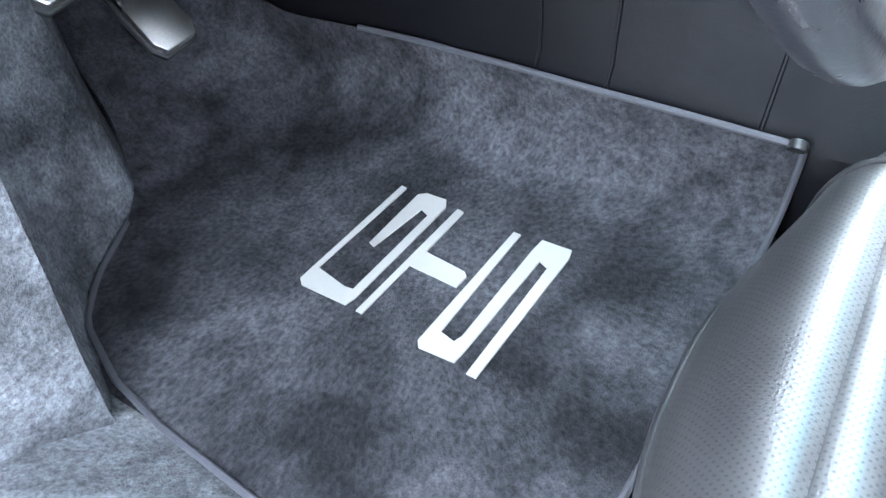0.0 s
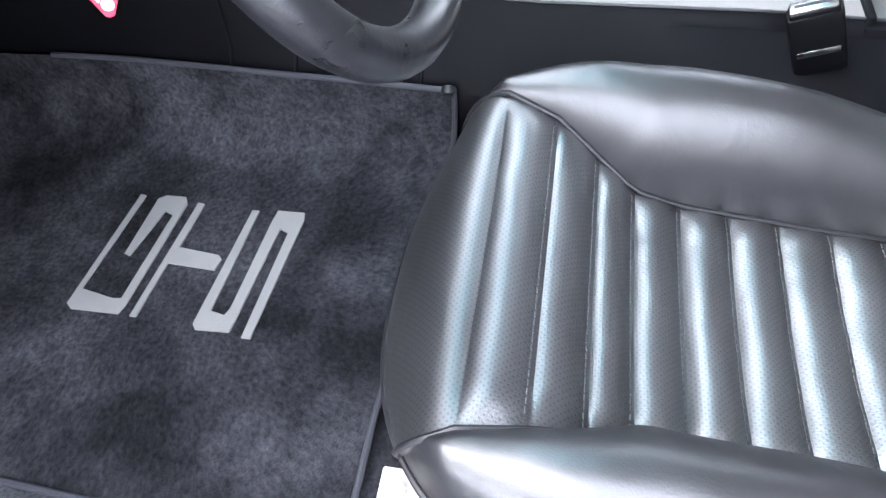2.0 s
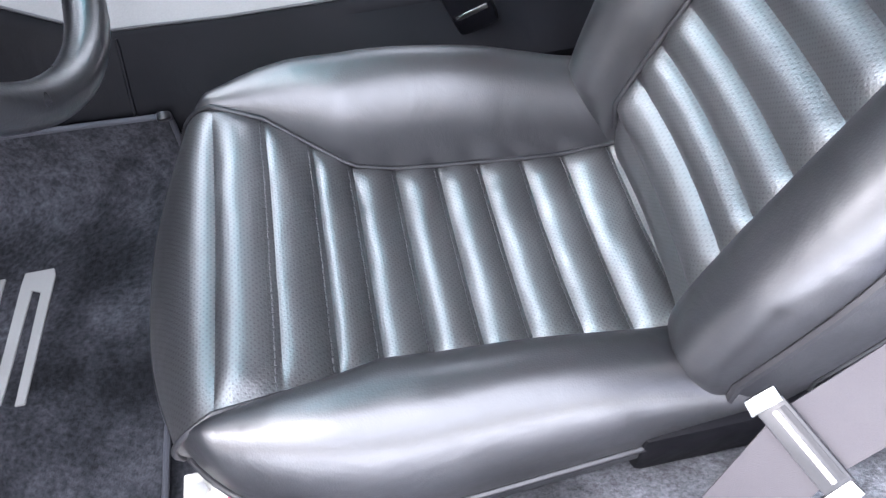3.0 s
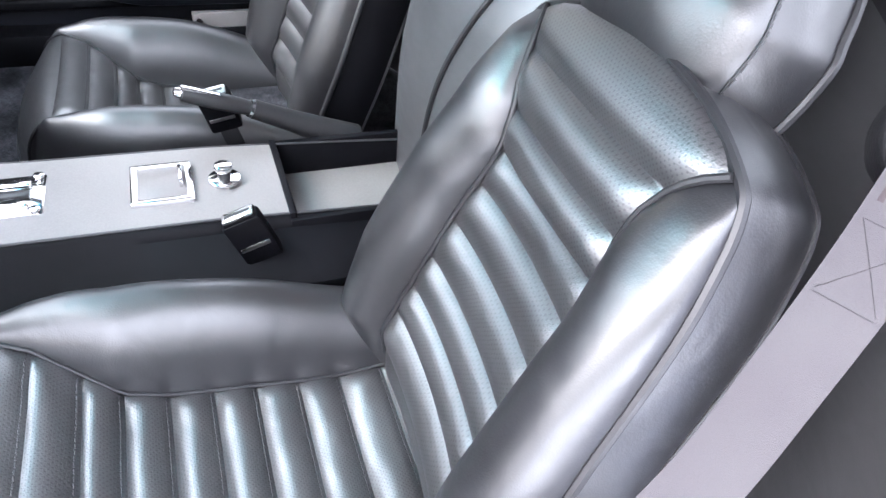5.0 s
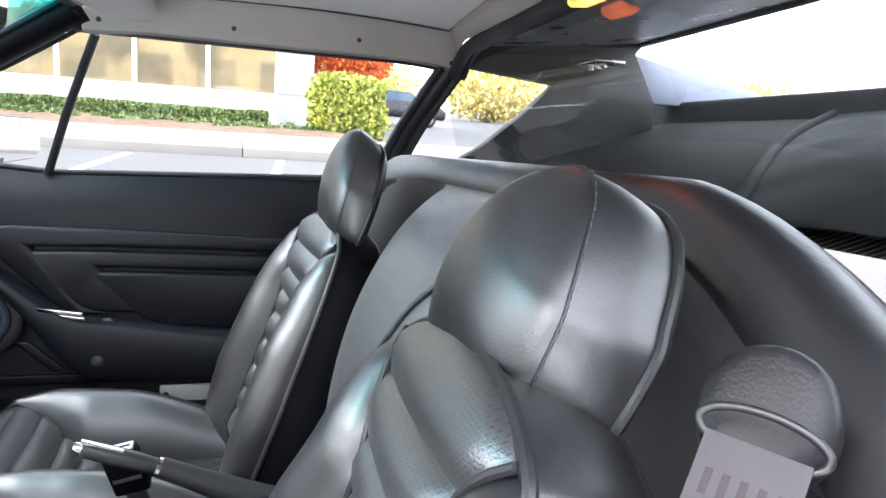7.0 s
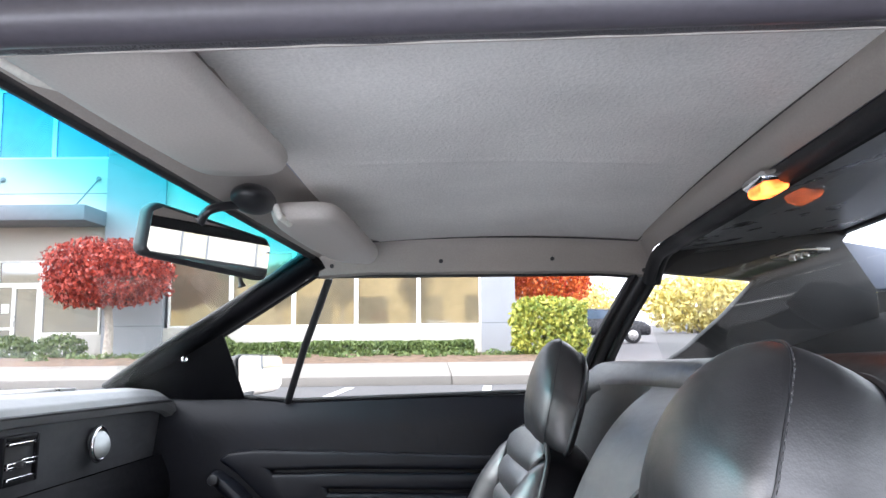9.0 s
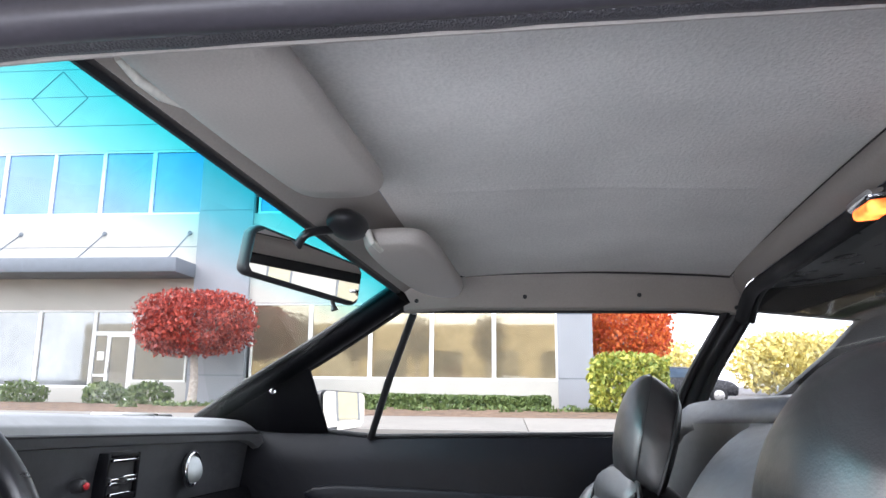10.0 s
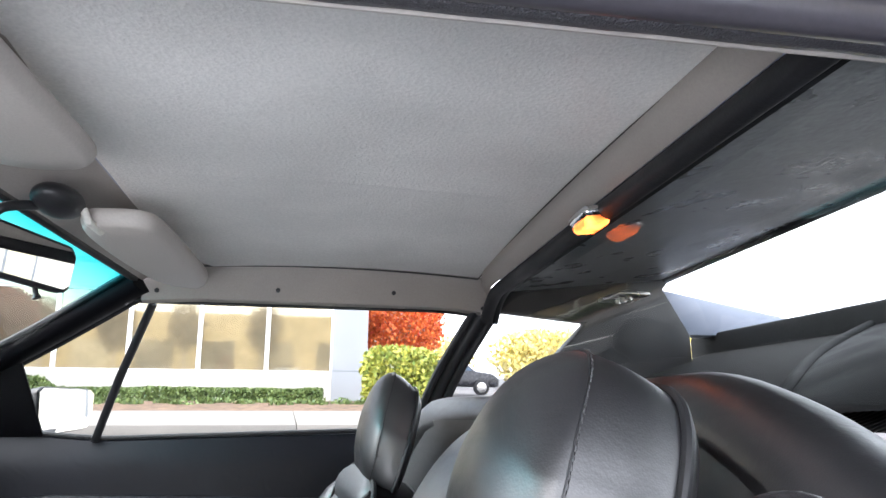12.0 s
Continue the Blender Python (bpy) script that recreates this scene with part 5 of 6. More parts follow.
lamp = thing("roof_lamp", "lit amber roof lamp in a chrome rim on the rear roll", "lamp", (-0.07, -0.50, 0.91))
LC = Vector((-0.062, -0.506, 0.921))
lm = Matrix.Translation(LC) @ Matrix.Rotation(radians(-6), 4, "X") @ Matrix.Rotation(radians(-4), 4, "Z")
bm = box((-0.029, -0.018, -0.007), (0.029, 0.018, 0.007), 0.0065, 3)
bm.transform(lm)
part("housing", bm, CHROME, lamp)
bm = box((-0.025, -0.0145, -0.017), (0.025, 0.0145, -0.004), 0.0062, 5)
bm.transform(lm)
part("lens", bm, LAMP_GLOW, lamp, "glowing amber lens")

# sun visors
def visor(name, outline, tilt, label):
    v = thing(name, label, "sun visor", (outline[0][0], outline[0][1], 0.92), "sun visors")
    n = spline([(a, b, 0) for a, b in outline], 5, closed=True)
    turn = 1 if sum(p.x * q.y - q.x * p.y for p, q in zip(n, n[1:] + n[:1])) > 0 else -1
    inward = []
    for k in range(len(n)):
        d = (n[(k + 1) % len(n)] - n[k - 1]).normalized()
        inward.append(Vector((-d.y, d.x, 0)) * turn)
    rings = []
    mx, my = sum(p.x for p in n) / len(n), sum(p.y for p in n) / len(n)
    for grow, inset, h in ((0.55, 0.008, -0.0172), (0.80, 0.008, -0.0168), (1.0, 0.008, -0.0155), (1.0, 0.005, -0.0135), (1.0, 0.002, -0.0090), (1.0, 0.0, -0.003), (1.0, 0.001, 0.003), (1.0, 0.005, 0.007), (0.9, 0.008, 0.008)):
        rings.append([(mx + (p.x + d.x * inset - mx) * grow, my + (p.y + d.y * inset - my) * grow, tilt(p.x, p.y) + h) for p, d in zip(n, inward)])
    part("pad", loft(rings), CREAM, v)
    return v


v1 = visor("sun_visor", [(-0.43, 0.150), (-0.44, 0.10), (-0.435, 0.048), (-0.40, 0.037), (-0.24, 0.022), (-0.13, 0.013), (-0.100, 0.021), (-0.087, 0.045), (-0.086, 0.085), (-0.105, 0.112), (-0.17, 0.126), (-0.32, 0.146)], lambda x, y: 0.937, "beige vinyl sun visor folded up over the driver")
part("pivot", tube([(-0.380, 0.160, 0.934), (-0.358, 0.157, 0.928), (-0.334, 0.150, 0.927), (-0.315, 0.142, 0.930)], [0.004, 0.004, 0.0055, 0.0055], 10), CREAM_METAL, v1, "pale metal pivot")
v2 = visor("sun_visor", [(0.070, 0.073), (0.045, 0.030), (0.055, -0.008), (0.116, -0.022), (0.25, -0.033), (0.372, -0.040), (0.43, -0.030), (0.444, -0.009), (0.42, 0.025), (0.36, 0.050), (0.20, 0.072)], lambda x, y: 0.921, "beige vinyl sun visor folded up over the passenger")
part("pivot", tube([(0.040, 0.062, 0.922), (0.043, 0.056, 0.908), (0.075, 0.050, 0.905)], 0.0045, 10), CREAM_METAL, v2, "pale metal pivot")


def head_trim(u, v):
    x = -0.46 + 0.97 * u
    y0, y1 = header(x) - 0.006, front_y(x) - 0.002
    y = y0 + (y1 - y0) * v
    z = 0.930 + 0.040 * v ** 0.8 + 0.004 * math.sin(math.pi * v)
    return (x, y, z)


solo("header_trim", sheet(head_trim, 40, 10), TAUPE, "beige vinyl trim above the windscreen", "trim", (0, 0.08, 0.93), kind="structure")

rv = thing("rear_view_mirror", "black framed interior mirror hanging from the windscreen header", "mirror", (0.02, 0.12, 0.88))
mb = bmesh.new()
bmesh.ops.create_uvsphere(mb, u_segments=24, v_segments=12, radius=1)
for v in mb.verts:
    v.co = Vector((0.028, 0.085, 0.926)) + Vector((v.co.x * 0.045, v.co.y * 0.026, v.co.z * 0.017))
part("base", mb, PLASTIC, rv)
part("stem", tube(spline([(0.020, 0.100, 0.918), (-0.01, 0.125, 0.905), (0.0, 0.140, 0.890), (0.015, 0.142, 0.880)], 6), 0.0055, 10), PLASTIC, rv)


def rvp(a, b, c):
    r = Vector((0.162, -0.093, -0.010)).normalized()
    f = Vector((-0.42, -0.86, -0.088))
    f = (f - r * f.dot(r)).normalized()
    u = r.cross(f)
    u = u if u.z > 0 else -u
    return Vector((0.018, 0.128, 0.867)) + r * a + u * b + f * c


RV = [(-0.098, -0.022), (-0.092, -0.029), (0.090, -0.029), (0.098, -0.022), (0.098, 0.018), (0.088, 0.028), (-0.085, 0.033), (-0.097, 0.024)]
part("housing", prism(RV, 0.018, lambda a, b, c: rvp(a, b, c - 0.018), 0.006, 3), PLASTIC, rv)
part("mirror_glass", prism([(a * 0.94, b * 0.84) for a, b in RV], 0.002, lambda a, b, c: rvp(a, b, c - 0.0005)), MIRROR, rv, "mirror glass")
part("dip_lever", tube([rvp(0.055, -0.028, -0.008), rvp(0.057, -0.036, -0.006), rvp(0.058, -0.041, -0.004)], [0.003, 0.003, 0.005], 10), PLASTIC, rv)

# ---- dashboard ----
dash = thing("dashboard", "black vinyl dashboard with a padded top", "dashboard", (0.1, 0.5, 0.6))


def dash_top(u, v):
    x = -0.66 + 1.35 * u
    y1 = 0.40 + 0.02 * math.sin(math.pi * u)
    prof = [(0.64, 0.672), (0.56, 0.684), (0.47, 0.688), (0.425, 0.684), (0.408, 0.672), (0.404, 0.658), (0.412, 0.646), (0.425, 0.643)]
    k = v * 7
    i = min(int(k), 6)
    a, b = Vector(prof[i]), Vector(prof[i + 1])
    q = a.lerp(b, k - i)
    return (x, q.x + y1 - 0.40, q.y - 0.02 * max(0, (u - 0.93) / 0.07) ** 2)


part("top_pad", sheet(dash_top, 50, 35), DASH_HIDE, dash, "grey vinyl top pad")
part("driver_fascia", sheet(lambda u, v: (-0.66 + 0.56 * u, 0.46 + 0.10 * v, 0.645 - 0.05 * v), 10, 4), PLASTIC, dash)
part("binnacle", tube(spline([(-0.52, 0.46, 0.62), (-0.50, 0.45, 0.70), (-0.36, 0.44, 0.725), (-0.22, 0.45, 0.70), (-0.20, 0.46, 0.62)], 8), 0.022, 12), HIDE_DULL, dash, "instrument cowl")
part("fascia", sheet(lambda u, v: (-0.10 + 0.77 * u, 0.430 + 0.012 * v, 0.645 - 0.095 * v), 20, 8), FASCIA, dash, "grey vinyl fascia")
part("lower_pad", sheet(lambda u, v: (0.10 + 0.58 * u, 0.428 - 0.022 * math.sin(math.pi * v) + 0.10 * max(0, v - 0.6), 0.552 - 0.16 * v + 0.01 * math.sin(math.pi * v)), 30, 16), HIDE_DULL, dash)
part("top_welt", tube([(-0.64 + 1.30 * k / 30, 0.406 + 0.02 * math.sin(math.pi * k / 30), 0.660) for k in range(31)], 0.003, 8), PIPING, dash)
vent = part("vent_module", box((0.126, 0.422, 0.580), (0.199, 0.44, 0.630), 0.002), RUBBER, dash, "black slider panel")
for lo, hi in (((0.120, 0.573), (0.127, 0.637)), ((0.198, 0.573), (0.205, 0.637)), ((0.127, 0.573), (0.198, 0.580)), ((0.127, 0.630), (0.198, 0.637))):
    part("vent_frame", box((lo[0], 0.417, lo[1]), (hi[0], 0.436, hi[1]), 0.002), HIDE_DULL, vent)
for x0, x1, z in ((0.129, 0.196, 0.6265), (0.128, 0.149, 0.6015), (0.128, 0.147, 0.5965), (0.160, 0.197, 0.6045), (0.163, 0.197, 0.5990), (0.130, 0.196, 0.5825)):
    part("slider", box((x0, 0.414, z - 0.0018), (x1, 0.420, z + 0.0018), 0.0008), CHROME, vent, "chrome bar")
part("slider_knob", box((0.154, 0.409, 0.596), (0.162, 0.420, 0.604), 0.002), PLASTIC, vent)
gauge = part("air_vent", torus((0.392, 0.421, 0.602), (0, -1, 0), 0.0262, 0.0030, 48, 10), CHROME, dash, "round chrome air vent")
part("flap", disc((0.392, 0.422, 0.602), (-0.30, -0.92, 0.24), 0.0235, 0.004, 32, 0.001), GUNMETAL, gauge, "dull silver flap")
part("hub", torus((0.392, 0.4225, 0.602), (0, -1, 0), 0.0292, 0.0022, 48, 8), RUBBER, gauge)
part("knob", disc((0.070, 0.424, 0.599), (0, -1, 0), 0.0085, 0.018, 20, 0.003), PLASTIC, dash)
part("knob_cap", disc((0.070, 0.413, 0.599), (0, -1, 0), 0.0045, 0.005, 20, 0.002), KNOB_RED, dash, "red knob cap")
part("dash_speaker_grille", box((0.27, 0.490, 0.686), (0.44, 0.545, 0.6925), 0.003), STEEL, dash, "silver grille on the dash top")

# ---- steering wheel ----
SHIFT[0] = Vector((0, 0, 0))
wheel = thing("steering_wheel", "black leather-rimmed steering wheel with polished spokes", "steering wheel", (-0.355, 0.33, 0.62))
WC, WA = Vector((-0.312, 0.290, 0.588)), Vector((0, -0.929, 0.370))
part("rim", torus(WC, WA, 0.126, 0.0130, 96, 16), RIM_HIDE, wheel)
hub = part("hub", disc(WC - WA * 0.035, WA, 0.040, 0.03, 40, 0.006), PLASTIC, wheel)
wr = Vector((1, 0, 0))
wu = WA.cross(wr) * -1
for a in (90, 210, 330):
    d = wr * math.cos(radians(a)) + wu * math.sin(radians(a)) * -1
    side = WA.cross(d)
    part("spoke", loft([[WC - WA * 0.02 + d * r + side * w * sx + WA * 0.0015 * sz for sx, sz in ((-1, -1), (1, -1), (1, 1), (-1, 1))] for r, w in ((0.03, 0.016), (0.075, 0.011), (0.118, 0.015))]), CHROME, wheel, "polished alloy spoke")
part("column", tube([WC - WA * 0.05, WC - WA * 0.24], 0.028, 16), PLASTIC, wheel)

# ---- paper tag on the ignition key ----
tag = thing("key_tag", "small red and white tag hanging from the ignition key", "tag", (-0.372, 0.402, 0.50))
TD = Vector((0.40, -0.90, -0.05)).normalized()
TU = (Vector((0.45, 0.10, 0.88)) - TD * Vector((0.45, 0.10, 0.88)).dot(TD)).normalized()
TN = TD.cross(TU)
TP = Vector((-0.372, 0.402, 0.499))


def on_tag(a, b, c):
    return TP + TD * a + TU * b + TN * c


part("card", prism([(-0.0022, 0.0006), (0, 0), (0.0022, 0.0006), (0.0105, 0.016), (0.0105, 0.052), (-0.0105, 0.052), (-0.0105, 0.016)], 0.0012, on_tag, 0.0003), TAG_RED, tag, "red card")
part("white_patch", prism([(-0.0098, 0.0165), (-0.0035, 0.0075), (0.0015, 0.014), (0.0015, 0.048), (-0.0098, 0.048)], 0.0016, lambda a, b, c: on_tag(a, b, c - 0.0002)), TAG_WHITE, tag, "white patch")
for a, b in ((0.0005, 0.0062), (0.0062, 0.017), (0.0062, 0.029), (0.0062, 0.041)):
    part("pale_dot", disc(on_tag(a, b, 0.0006), TN, 0.0032, 0.0018, 16), TAG_WHITE, tag)
part("key_ring", torus(on_tag(0, 0.056, 0.0006), TD, 0.007, 0.0008, 24, 6), STEEL, tag)
part("key", box(tuple(on_tag(0, 0.062, 0) - Vector((0.002, 0.004, 0.004))), tuple(on_tag(0, 0.062, 0) + Vector((0.040, 0.004, 0.012))), 0.001), STEEL, tag, "steel ignition key")

# ---- pedals ----
def pedal(name, c, w, h, label):
    p = thing(name, label, "pedal", c, "pedals")
    c = Vector(c)
    n = Vector((0, -0.75, 0.66))
    u = Vector((0, 0.66, 0.75))

    def at(a, b, d):
        return c + Vector((a, 0, 0)) + u * b + n * d
    o = [(-w, -h * 0.72), (-w * 0.72, -h), (w * 0.72, -h), (w, -h * 0.72), (w * 0.92, h), (-w * 0.92, h)]
    part("pad", prism(o, 0.012, at, 0.003), STEEL, p, "worn metal pad")
    part("edge", prism([(a * 1.12, b * 1.08) for a, b in o], 0.007, lambda a, b, d: at(a, b, d - 0.004), 0.002), RUBBER, p)
    part("arm", tube([at(0, h * 0.7, 0), at(0, h * 2.6, -0.03), at(0, h * 6, -0.05)], 0.008, 10), STEEL, p)
    return p


pedal("brake_pedal", (-0.240, 0.872, 0.320), 0.026, 0.044, "worn grey metal brake pedal over the carpet")
pedal("clutch_pedal", (-0.322, 0.872, 0.405), 0.026, 0.040, "worn metal clutch pedal beside the brake pedal")
pedal("accelerator_pedal", (-0.165, 0.93, 0.345), 0.020, 0.040, "dark metal accelerator pedal by the tunnel")

# ---- bulkhead behind the seats ----
def roll_c(x):
    drop = 0.6 * max(0.0, -x - 0.25) ** 1.5 if x < 0 else 2.2 * max(0.0, x - 0.47) ** 1.5
    return Vector((x, -0.505 + 0.13 * (abs(x) / 0.62) ** 3, 0.693 - drop))


def bulk_y(x, z):
    """The upright wall with the engine's padded hump standing out of its middle."""
    hump = 0.20 * math.sqrt(max(0.0, 1 - (max(0.0, z - 0.36) / 0.335) ** 2))
    side = math.sqrt(max(0.0, 1 - (abs(x + 0.02) / 0.25) ** 3.2))
    return -0.450 + 0.12 * (abs(x - 0.01) / 0.64) ** 3 + hump * side


def bulk(u, v):
    x = -0.64 + 1.30 * u
    z = 0.18 + (roll_c(x).z + 0.005 - 0.18) * v
    return (x, bulk_y(x, z) + 0.0012 * noise.noise(Vector((x * 9, z * 9, 4))), z)


solo("wall_rear", sheet(bulk, 180, 100), BULK_HIDE, "black leather padded bulkhead with a rounded hump behind the seats", "bulkhead", (0, -0.42, 0.2), kind="structure")
ARCW = [(-0.17, 0.655), (-0.15, 0.640), (-0.112, 0.602), (-0.089, 0.555), (-0.068, 0.500), (-0.054, 0.455), (-0.045, 0.40), (-0.04, 0.33)]
solo("bulkhead_welt", tube([Vector((a, bulk_y(a, b) + 0.0015, b)) for a, b, _ in [tuple(q) for q in spline([(a, b, 0) for a, b in ARCW], 8)]], 0.0035, 8), PIPING, "black piping curved down the padded hump", "piping", (0, -0.36, 0.5), kind="structure")


roll = thing("bulkhead_roll", "black leather padded roll along the top of the bulkhead", "padded roll", (0, -0.5, 0.66), kind="structure")
part("pad", tube([roll_c(-0.64 + 1.27 * k / 50) for k in range(51)], 0.044, 20), HIDE, roll)
part("rear_edge", tube([roll_c(-0.64 + 1.27 * k / 50) + Vector((0, -0.046, 0.022)) for k in range(51)], 0.006, 8), RUBBER, roll, "black rubber window edge")

# quarter and B pillars
SHIFT[0] = ROOF_SHIFT
for sx, name in ((1, "pillar_b_passenger"), (-1, "pillar_b_driver")):
    pb = thing(name, "black door pillar with ribbed seals", "pillar", (sx * 0.62, -0.5, 0.7), kind="structure")
    xs = (0.665, 0.545) if sx > 0 else (-0.69, -0.60)
    ln = spline([(xs[0], -0.445, 0.66), ((xs[0] * 0.55 + xs[1] * 0.45), -0.49, 0.78), (xs[1], -0.555, 0.905)], 8)
    part("post", tube(ln, 0.018, 10), PLASTIC, pb)
    part("seal", tube([p + Vector((-0.012 * sx, 0.022, 0)) for p in ln], 0.008, 8), RUBBER, pb)
    part("inner_seal", tube([p + Vector((-0.018 * sx, -0.022, 0)) for p in ln], 0.009, 8), RUBBER, pb)
solo("quarter_panel_passenger", sheet(lambda u, v: (0.60 + 0.03 * u, -0.62 - 0.32 * u, 0.62 + 0.10 * v - 0.01 * u), 4, 4), PLASTIC, "black panel below the rear quarter window", "panel", (0.6, -0.7, 0.65), kind="structure")

# rear screen, bowed towards the seats
SCREEN = [(0.70, -0.556), (0.78, -0.530), (0.84, -0.519), (0.88, -0.521), (0.905, -0.527), (0.918, -0.531)]
SCREEN_LINE = spline([(b, a, 0) for a, b in SCREEN], 6)
solo("window_2", loft([[(-0.54 + 1.10 * k / 12, q.x - 0.06 * (-0.48 + 1.10 * k / 12), q.y) for k in range(13)] for q in SCREEN_LINE], cap=False, closed=False), GLASS_REAR, "bowed rear window with dust and drops", "rear window", (0, -0.57, 0.7), kind="structure").visible_shadow = False

# raised engine lid, its hinge, engine cover, buttresses
lid = thing("raised_rear_hatch", "black underside of the raised engine lid, dusty, wet and paled for sky sheen", "engine lid", (0, -0.62, 0.93))


def lid_pt(u, v, h=0.0):
    x = -0.56 + 1.12 * u
    return Vector((x, -0.556 - 0.345 * v - (0.055 + 0.03 * v) * (x + 0.2) + 0.011, 0.938 + 0.042 * v + h))


part("underside", sheet(lambda u, v: lid_pt(u, v), 20, 12), LID, lid)
part("skin", sheet(lambda u, v: lid_pt(u, v, 0.03), 4, 4), PAINT, lid)
part("rear_edge", tube([lid_pt(k / 20, 1.0, 0.004) for k in range(21)], 0.012, 8), RUBBER, lid)
hb = part("hinge_bracket", box((0.33, -0.80, 0.905), (0.42, -0.74, 0.912), 0.002), STEEL, lid, "steel hinge bracket")
for k in range(3):
    part("hinge_bolt", disc((0.345 + 0.022 * k, -0.765, 0.902), (0, 0, -1), 0.006, 0.008, 6), STEEL, hb)

DROP = surface("rain_water", (0.75, 0.77, 0.78), 0.08, vary=0.05, grain=60, bump=0.0, spec=0.8)
rd = random.Random(21)
dv, df = [], []
for k in range(260):
    u, v = 0.02 + 0.42 * rd.random() ** 1.4, 1 - 0.45 * rd.random() ** 2.2
    c, r = lid_pt(u, v, -0.0006), rd.uniform(0.0007, 0.0022)
    n0 = len(dv)
    for a in range(6):
        dv.append(c + Vector((r * math.cos(a * 1.047), r * math.sin(a * 1.047), 0)))
    dv.append(c + Vector((0, 0, -r * 0.6)))
    df += [(n0 + a, n0 + (a + 1) % 6, n0 + 6) for a in range(6)]
solo("rain_drops", mesh_of(dv, df), DROP, "small rain drops under the edge of the raised lid", "rain drops", (-0.4, -0.85, 0.97), kind="stuff")

SHIFT[0] = Vector((0, 0, 0))
cover = thing("engine_cover", "black perforated engine cover behind the rear window", "engine cover", (0, -0.8, 0.62))
part("shelf", sheet(lambda u, v: (-0.58 + 1.18 * u, -0.575 - 0.50 * v, 0.690 + 0.15 * v), 20, 10), MESHY, cover, "woven black mesh")
ARC = [(q.x, q.y) for q in spline([(-0.19, -0.575, 0), (-0.15, -0.64, 0), (-0.08, -0.72, 0), (0.0, -0.81, 0), (0.08, -0.92, 0), (0.15, -1.06, 0)], 8)]


def deck_z(y):
    return 0.690 - 0.30 * (y + 0.575)


def box_lid(u, v):
    x1, y = ARC[min(int(v * (len(ARC) - 1) + 0.5), len(ARC) - 1)]
    x = -0.60 + (x1 + 0.60) * u
    return (x, y, deck_z(y) + 0.006 + 0.030 * (1 - u ** 4) * math.sin(math.pi * (0.12 + 0.8 * v)))


part("rim", tube([(x, y, deck_z(y) + 0.006) for x, y in ARC], 0.0085, 10), DECK, cover)
part("air_box", sheet(box_lid, 24, len(ARC) - 1), DECK, cover, "smooth black air box lid")
part("back_lip", box((-0.6, -1.10, 0.69), (0.66, -1.06, 0.880), 0.01), DECK, cover)

SHIFT[0] = ROOF_SHIFT
sail = thing("roof_buttress", "grey-blue painted body buttress behind the cabin", "body panel", (0.55, -1.0, 0.75))
part("panel", prism([(-0.944, 0.958), (-1.0, 0.862), (-1.42, 0.868), (-1.40, 0.880)], 0.05, lambda a, b, c: Vector((0.535 + c, a, b)), 0.003), PAINT, sail)
part("inner_trim", prism([(-0.575, 0.93), (-0.58, 0.899), (-0.765, 0.882), (-0.70, 0.818), (-0.62, 0.752), (-0.56, 0.715), (-0.56, 0.69), (-1.0, 0.69), (-1.0, 0.862), (-0.944, 0.958), (-0.967, 0.985), (-0.60, 0.985)], 0.03, lambda a, b, c: Vector((0.53 + c, a, b)), 0.004), RUBBER, sail, "black inner trim")

SHIFT[0] = Vector((0, 0, 0))

# ---- outdoors ----
ASPHALT = surface("worn_pale_asphalt", (0.078, 0.075, 0.077), 0.9, vary=0.15, scale=0.8, grain=60, bump=0.5, bump_size=0.01)
CONCRETE = surface("pale_concrete", (0.185, 0.17, 0.155), 0.9, vary=0.1, scale=1.2, grain=40, bump=0.3, bump_size=0.004)
STUCCO = surface("white_stucco", (0.51, 0.49, 0.445), 0.9, vary=0.05, scale=1.5, grain=70, bump=0.3, bump_size=0.004)
GREYWALL = surface("grey_stucco", (0.31, 0.32, 0.345), 0.9, vary=0.06, scale=1.5, grain=70, bump=0.3, bump_size=0.004)
WHITE = surface("white_window_frame", (0.80, 0.80, 0.78), 0.5, vary=0.05, grain=60, bump=0.1)
CANOPY = surface("grey_canopy_metal", (0.16, 0.18, 0.21), 0.5, vary=0.1, grain=50, bump=0.1)
LINE = surface("white_road_paint", (0.72, 0.71, 0.68), 0.8, vary=0.2, scale=4, grain=80, bump=0.3)
MULCH = surface("brown_mulch", (0.14, 0.09, 0.06), 0.95, vary=0.5, scale=6, grain=40, bump=1.0, bump_size=0.03)
BARK = surface("pale_bark", (0.42, 0.37, 0.32), 0.9, vary=0.3, scale=10, grain=60, bump=0.8, bump_size=0.01)
# golden reflections of trees and walls are tinted into this pane colour
WARMGLASS = surface("warm_reflection_glass", (0.42, 0.365, 0.26), 0.03, metal=0.7, vary=0.12, scale=0.6, grain=5, bump=0.02, bump_size=0.02, spec=1.0, rough_vary=0.01)
BLUEGLASS = surface("blue_window_glass", (0.16, 0.25, 0.42), 0.03, metal=0.6, vary=0.1, scale=0.6, grain=5, bump=0.02, bump_size=0.02, spec=1.0, rough_vary=0.01)
PALEGLASS = surface("grey_window_glass", (0.30, 0.31, 0.32), 0.03, metal=0.6, vary=0.15, scale=0.6, grain=5, bump=0.02, bump_size=0.02, spec=1.0, rough_vary=0.01)
RED_LEAF = leaves("red_leaves", (0.12, 0.010, 0.012), (0.56, 0.085, 0.05))
ORANGE_LEAF = leaves("orange_leaves", (0.50, 0.04, 0.012), (0.85, 0.24, 0.04))
HEDGE_LEAF = leaves("hedge_leaves", (0.05, 0.09, 0.022), (0.15, 0.20, 0.055))
